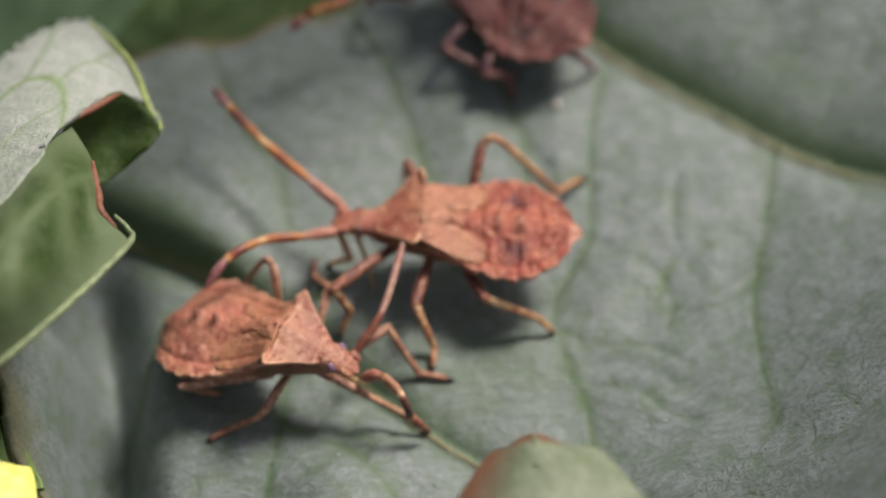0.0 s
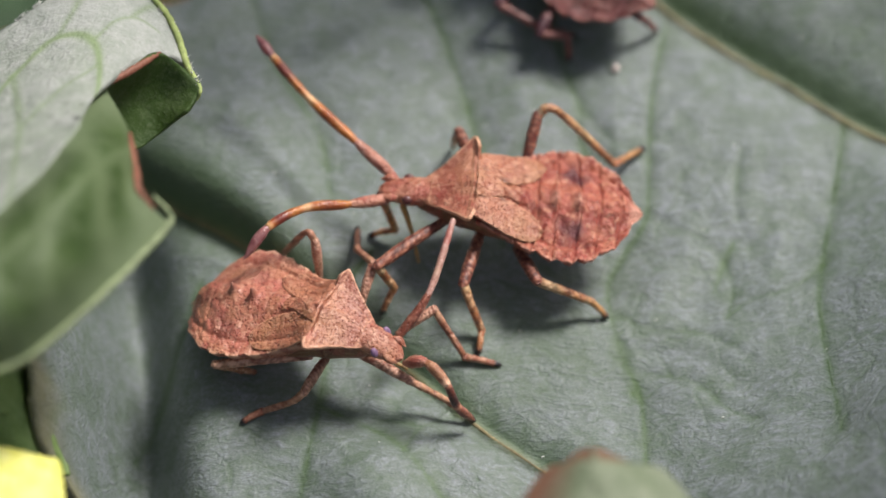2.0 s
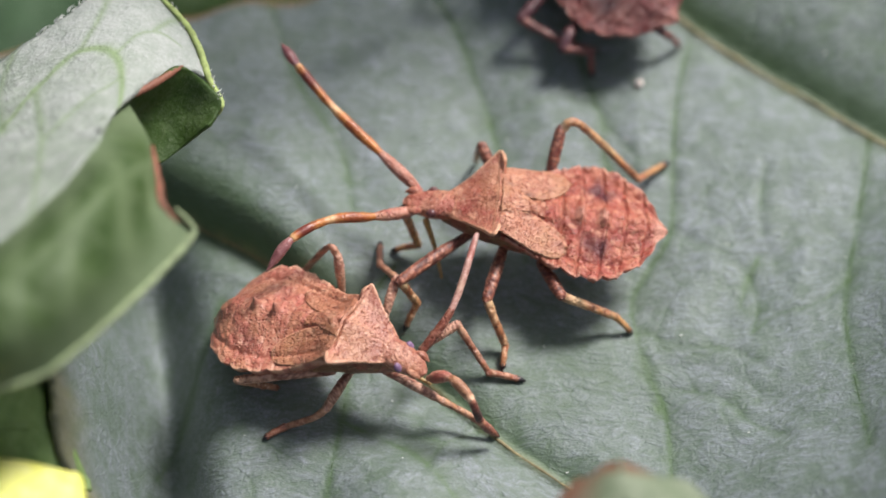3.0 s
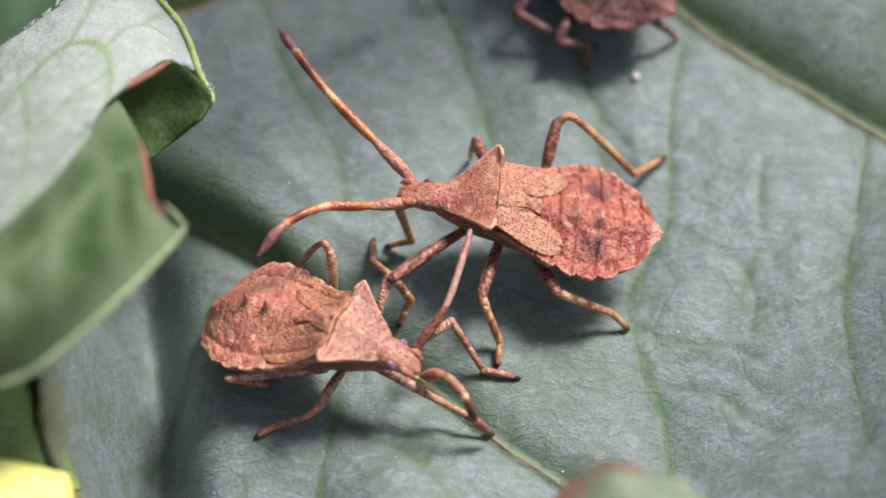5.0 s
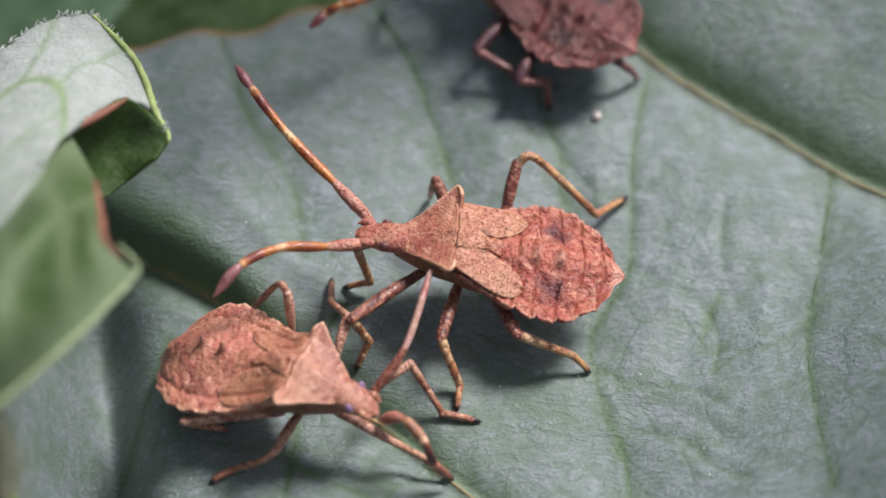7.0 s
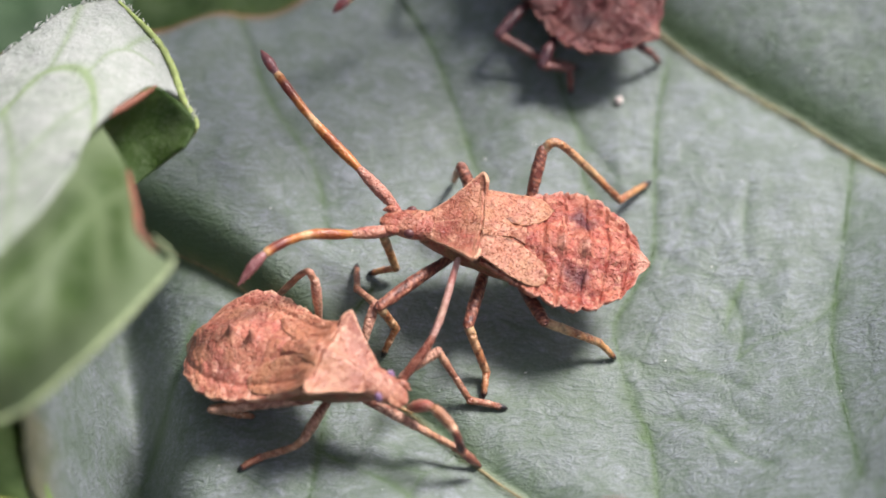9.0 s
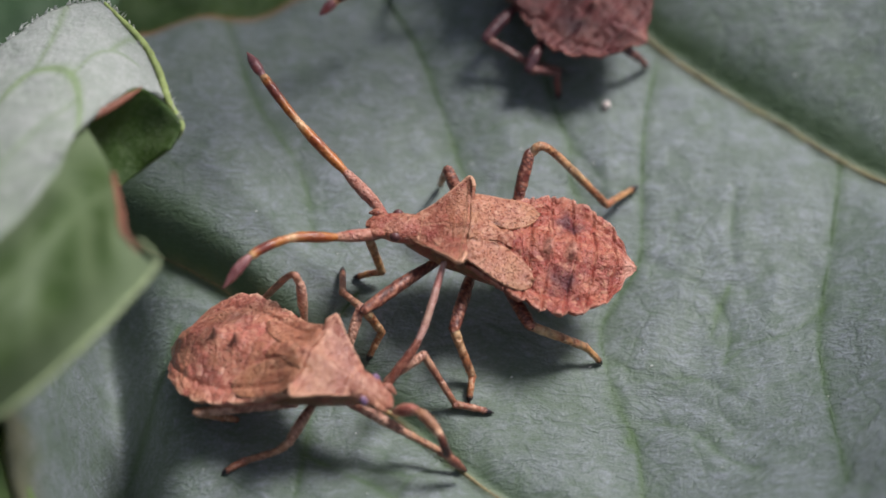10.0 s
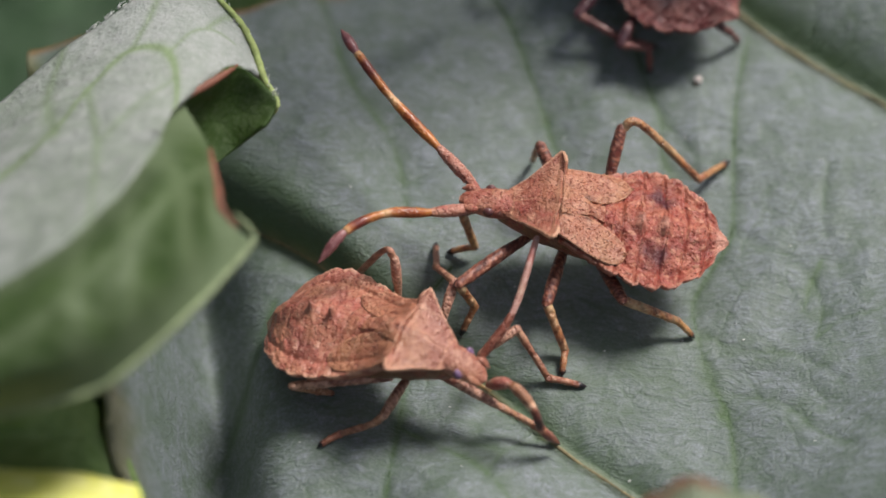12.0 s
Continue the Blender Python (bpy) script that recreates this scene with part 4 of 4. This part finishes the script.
        v, f = tube([(4.2, side * 0.42, 0.5), (4.5, side * 0.46, 0.52), (4.78, side * 0.4, 0.48)], [0.13, 0.17, 0.14, 0.04], 10, 10)
        part("antenna_socket", w(v), f, shell_m, body)
    # limbs
    slim = 0.8 if pale_legs else 1.0
    for pts in legs:
        seed = int(abs(pts[-1][0] * 100))
        fem = pts[:2]
        up = np.array(fem[1]) + np.array([0, 0, 0.02])
        v, f = tube([fem[0], (np.array(fem[0]) + up) / 2 + np.array([0, 0, 0.1]), up], [slim * r for r in (0.15, 0.2, 0.235, 0.24, 0.2)], 30, 12, seed, 0.05)
        speck = np.random.RandomState(seed).uniform(0, 1, len(v))
        leg = part("leg", v, f, leg_m, base, "mottled brown thigh", attrs={"mark": (0.3 if pale_legs else 0.75) * (speck < 0.3), "pale": 0.6 * (speck > (0.6 if pale_legs else 0.78))})
        shin = pts[1:-1]
        v, f = tube(shin, [slim * r for r in (0.17, 0.18, 0.15, 0.16, 0.145)], 34, 11, seed + 1, 0.05)
        s = np.repeat(np.concatenate([[0] * 3, np.linspace(0, 1, 34), [1] * 3]), 11)
        part("tibia", v, f, shin_m, leg, "ochre banded shin", attrs={"mark": 0.85 * np.clip(np.sin(s * 34 + seed + np.tile(np.arange(11), 40) * 0.9) * 2 - 1.0, 0, 1), "pale": 0.3 * np.exp(-((s - 0.12) / 0.1) ** 2) + 0.15 * np.clip(np.sin(s * 11 + seed), 0, 1)})
        a, b = np.array(pts[-2]), np.array(pts[-1])
        b = np.array([b[0], b[1], ground_at(b[0], b[1]) + 0.1])
        v, f = tube([a, (a + b) / 2 + np.array([0, 0, 0.04]), a + (b - a) * 0.8], [0.15, 0.12, 0.13, 0.11, 0.125], 16, 10, seed + 2, 0.04)
        part("tarsus", v, f, shin_m, leg, attrs={"mark": np.repeat(np.clip(np.linspace(-0.8, 0.75, len(v) // 10), 0, 1), 10)})
        v, f = tube([a + (b - a) * 0.72, b], [0.115, 0.13, 0.1, 0.04], 8, 8, seed + 3)
        part("claw", v, f, M_CLAW, leg, "black claw")
    snout = None
    if beak:
        v, f = tube(beak, [0.13, 0.1, 0.08, 0.05], 20, 10)
        snout = part("beak", v, f, M_BEAK, base, "slender ochre piercing beak")
    feelers = []
    for pts in antennae:
        kinds = ((M_ANT1, [0.12, 0.22, 0.24, 0.22, 0.14]), (M_ANT2, [0.14, 0.19, 0.2, 0.19, 0.16]), (M_ANT2, [0.14, 0.16, 0.17, 0.18, 0.16]), (M_ANT4, [0.11, 0.19, 0.2, 0.15, 0.03]))
        if pale_legs:
            kinds = (kinds[0], (M_SHIN_P, kinds[1][1]), (M_LEG, [0.14, 0.15, 0.15, 0.16, 0.15]), (M_LEG, [0.13, 0.17, 0.17, 0.12, 0.05]))
        if len(pts) == 3:
            kinds = ((M_LEG, [0.15, 0.18, 0.18, 0.16, 0.13]), (M_MAUVE, [0.12, 0.135, 0.135, 0.13, 0.11]))
        curve = spline(pts, 61)
        cuts = [0, 15, 30, 45, 60] if len(pts) > 3 else [0, 28, 60]
        feeler = None
        for i in range(len(cuts) - 1):
            c = curve[cuts[i]:cuts[i + 1] + 1]
            mat, rad = kinds[i]
            v, f = tube(c, rad, 22, 12, i, 0.05)
            s = np.repeat(np.concatenate([[0] * 3, np.linspace(0, 1, 22), [1] * 3]), 12)
            if len(pts) == 3:
                attrs = {}
            elif i == 1:
                attrs = {"mark": 0.45 * np.exp(-((s - 0.5) / 0.2) ** 2), "pale": np.clip(s * 7 - 5.8, 0, 0.9)}
            elif i == 2:
                attrs = {"mark": np.clip(s * 4 - 1.3, 0, 1) * np.clip(7.2 - s * 8, 0, 1), "pale": np.clip(1.0 - s * 5, 0, 0.8) + np.clip(s * 9 - 8.1, 0, 0.8)}
            else:
                attrs = {"pale": np.clip(0.9 - s * 6, 0, 0.8)} if i else {}
            if feeler is None:
                feeler = part("antenna", v, f, mat, base, "granular brown first segment", attrs=attrs)
            else:
                part("antenna_segment", v, f, mat, feeler, ("", "orange segment", "orange segment with a dark end", "dark purple tip")[i], attrs=attrs)
        feelers.append(feeler)
    return base, body, feelers, snout


BROWN = (M_SHELL, M_ABDO, M_PAD, M_LEG, M_SHIN)
bug_b, body_b, feelers_b, beak_b = bug(
    "dock_bug", "reddish brown bug nymph with long orange banded antennae", pose(0.0017, -0.0008, 0, 0, 0, 173), (1.45, -0.97, 2.2, 4.9, -9.0, 173.1, 0.963, 0.975, 0.5),
    [[(-0.28, -1.08, 2.00), (-3.08, -3.52, 2.50), (-2.49, -3.68, 1.10), (-3.02, -4.34, 0.15)],
     [(-2.13, -0.25, 2.40), (-3.01, -0.36, 2.30), (-2.51, -0.95, 0.70), (-3.56, -0.94, 0.26)],
     [(0.86, -1.26, 1.70), (0.11, -3.95, 1.90), (0.36, -4.52, 1.50), (0.78, -5.15, 0.50), (0.67, -6.04, 0.50)],
     [(0.58, 1.07, 1.60), (-0.09, 2.27, 2.60), (-0.24, 2.60, 1.50), (-0.32, 3.35, -0.13)],
     [(2.09, -2.21, 1.50), (2.85, -3.83, 1.90), (4.21, -3.97, 1.10), (4.92, -3.90, 0.40), (5.58, -4.17, -0.25)],
     [(2.36, 0.83, 1.60), (2.92, 2.76, 3.00), (3.65, 2.90, 3.10), (5.96, 2.14, 0.40), (7.29, 3.46, -0.37)]],
    [[(-2.43, 0.11, 3.20), (-3.85, 1.43, 3.90), (-5.50, 3.14, 4.40), (-6.82, 4.83, 4.90), (-7.46, 5.78, 5.10)],
     [(-2.53, -0.70, 3.10), (-4.11, -1.33, 3.90), (-5.69, -1.67, 4.40), (-7.02, -2.53, 4.70), (-8.00, -3.66, 4.40)]], BROWN, beak=[(-2.17, -0.89, 2.4), (-1.89, -1.44, 1.6), (-1.61, -2.16, 0.35)])
bug_a, body_a, feelers_a, beak_a = bug(
    "dock_bug", "pale brown bug nymph with raised shoulders, facing the other", pose(-0.0057, -0.0059, 0, 0, 0, -23), (-5.63, -5.84, 1.95, -5.5, -13.0, -23.1, 0.93, 0.95, 0.6, 0.1),
    [[(-2.31, -5.88, 1.60), (-0.97, -5.07, 2.00), (0.16, -6.23, 0.40), (1.52, -6.42, 0.40)],
     [(-3.86, -6.69, 1.70), (-1.81, -7.76, 1.50), (-0.41, -8.20, 0.70), (0.55, -8.61, -0.18)],
     [(-3.73, -4.75, 1.50), (-3.23, -3.30, 2.30), (-3.92, -2.10, 1.20), (-3.98, -0.57, 0.32)],
     [(-4.74, -6.60, 1.60), (-5.70, -8.24, 1.50), (-6.16, -8.45, 1.20), (-7.30, -8.46, 0.40), (-8.08, -8.90, 0.32)],
     [(-5.48, -6.92, 1.80), (-8.96, -7.25, 1.80), (-8.12, -7.02, 0.90), (-7.57, -6.81, 0.27)],
     [(-5.27, -3.44, 1.60), (-5.38, -2.71, 2.90), (-5.75, -2.38, 3.00), (-6.90, -1.98, 0.40), (-7.27, -1.74, -0.48)]],
    [[(-2.21, -6.23, 2.20), (-1.12, -4.85, 3.00), (-0.27, -2.16, 3.50)],
     [(-2.00, -7.27, 2.00), (-1.22, -7.56, 2.60), (-0.49, -8.34, 2.50), (-0.11, -8.76, 1.50), (0.49, -8.83, 0.45)]], (M_SHELL_A, M_TAN, M_PAD_A, M_LEG_P, M_SHIN_P), droop=0.2, dome=0.3, blotch=0.45, pale_legs=True, beak=[(-3.54, -6.79, 1.9), (-2.8, -6.94, 1.85), (-1.95, -7.35, 1.7)])
bug_c, body_c, feelers_c, beak_c = bug(
    "dock_bug", "dark maroon bug nymph with a scalloped abdomen on the leaf", pose(0.0036, 0.0119, 0, 0, 0, 140), (3.55, 11.9, 1.3, 0, 0, 140, 0.97, 0.98),
    [[(2.70, 10.58, 1.40), (1.48, 9.04, 1.40), (3.11, 8.35, 0.80), (4.72, 8.59, -0.17)],
     [(3.64, 8.84, 1.40), (3.11, 7.69, 1.30), (4.23, 7.81, 0.90), (4.34, 7.43, -0.31)],
     [(6.42, 9.12, 1.20), (7.08, 8.73, 1.00), (7.46, 8.81, 0.50), (7.96, 9.13, -0.67)],
     [(0.06, 11.94, 1.20), (-1.29, 11.77, 1.80), (-1.62, 11.93, 1.20), (-1.96, 13.09, -0.56)]],
    [[(-2.39, 11.17, 2.60), (-3.03, 10.18, 3.20), (-3.78, 9.77, 3.40), (-4.32, 9.51, 3.20), (-4.94, 8.99, 3.00)]], (M_SHELL_D, M_SHELL_D, M_SHELL_D, M_LEG_D, M_SHIN_D), pale_rim=0.9)


# ---- what moves ----
def motions():
    """The upper bug rocks slowly on its planted feet, then settles."""
    pivot = Matrix.Translation((0.0025, -0.0015, 0.0003))
    sway = [(0, -1.6, -5.3, 2.6, 0.22, 0.16, -0.17), (1.5, -1.6, -5.3, 2.6, 0.22, 0.16, -0.17), (2, -0.9, -3.4, 2.6, 0.2, 0.28, -0.25), (2.5, 0.2, -2.1, 2.3, 0.18, 0.3, -0.27),
            (3.2, 0.5, -1.9, 2.0, 0.17, 0.29, -0.24), (5, -0.4, 1.0, 1.0, 0.05, 0.15, -0.2), (7.2, -0.3, 1.2, 1.0, 0.02, 0.12, -0.2), (8.8, 0, 0, 0, 0, 0, 0), (12, 0, 0, 0, 0, 0, 0)]
    e = bug_b.matrix_basis.copy()
    rows = []
    for t, rx, ry, rz, x, y, z in sway:
        turn = Matrix.Rotation(math.radians(math.hypot(rx, ry, rz)), 4, Vector((rx, ry, rz))) if rx or ry or rz else Matrix.Identity(4)
        m = Matrix.Translation((x * MM, y * MM, z * MM)) @ pivot @ turn @ pivot.inverted()
        rows.append((t, e.inverted() @ m @ e))
    for ob in (body_b, *feelers_b):
        walk(ob, rows)
    # it feels the leaf with its beak, then folds it under the body
    hinge = e.inverted() @ Matrix.Translation((-0.00217, -0.00089, 0.0024))
    hinge = Matrix.Translation(hinge.translation)
    walk(beak_b, [(t, hinge @ pose(0, -0.000014 * turn, 0.000008 * turn, 0, turn, 0) @ hinge.inverted()) for t, turn in ((0, 0), (3.2, 0), (4.6, 70), (12, 70))])

    # the added unseen leaf sways as in wind, and its shade comes and goes
    o = unseen_shade_leaf.matrix_basis.copy()
    walk(unseen_shade_leaf, [(t, Matrix.Translation((-0.0006 * d, 0.001 * d, 0.0001 * d)) @ o) for t, d in
                            ((0, 1.2), (0.5, 0.4), (1, 0.6), (1.6, 1.5), (2.4, 2), (3.2, 1.6), (4.8, 0.5), (5.4, 0.3), (6, 1), (6.6, 1.8), (7.2, 1.2), (8.8, -0.2), (9.2, 0), (9.6, 0.5), (10.4, 0.9), (11.2, 0.2), (12, 0.7))])


motions()
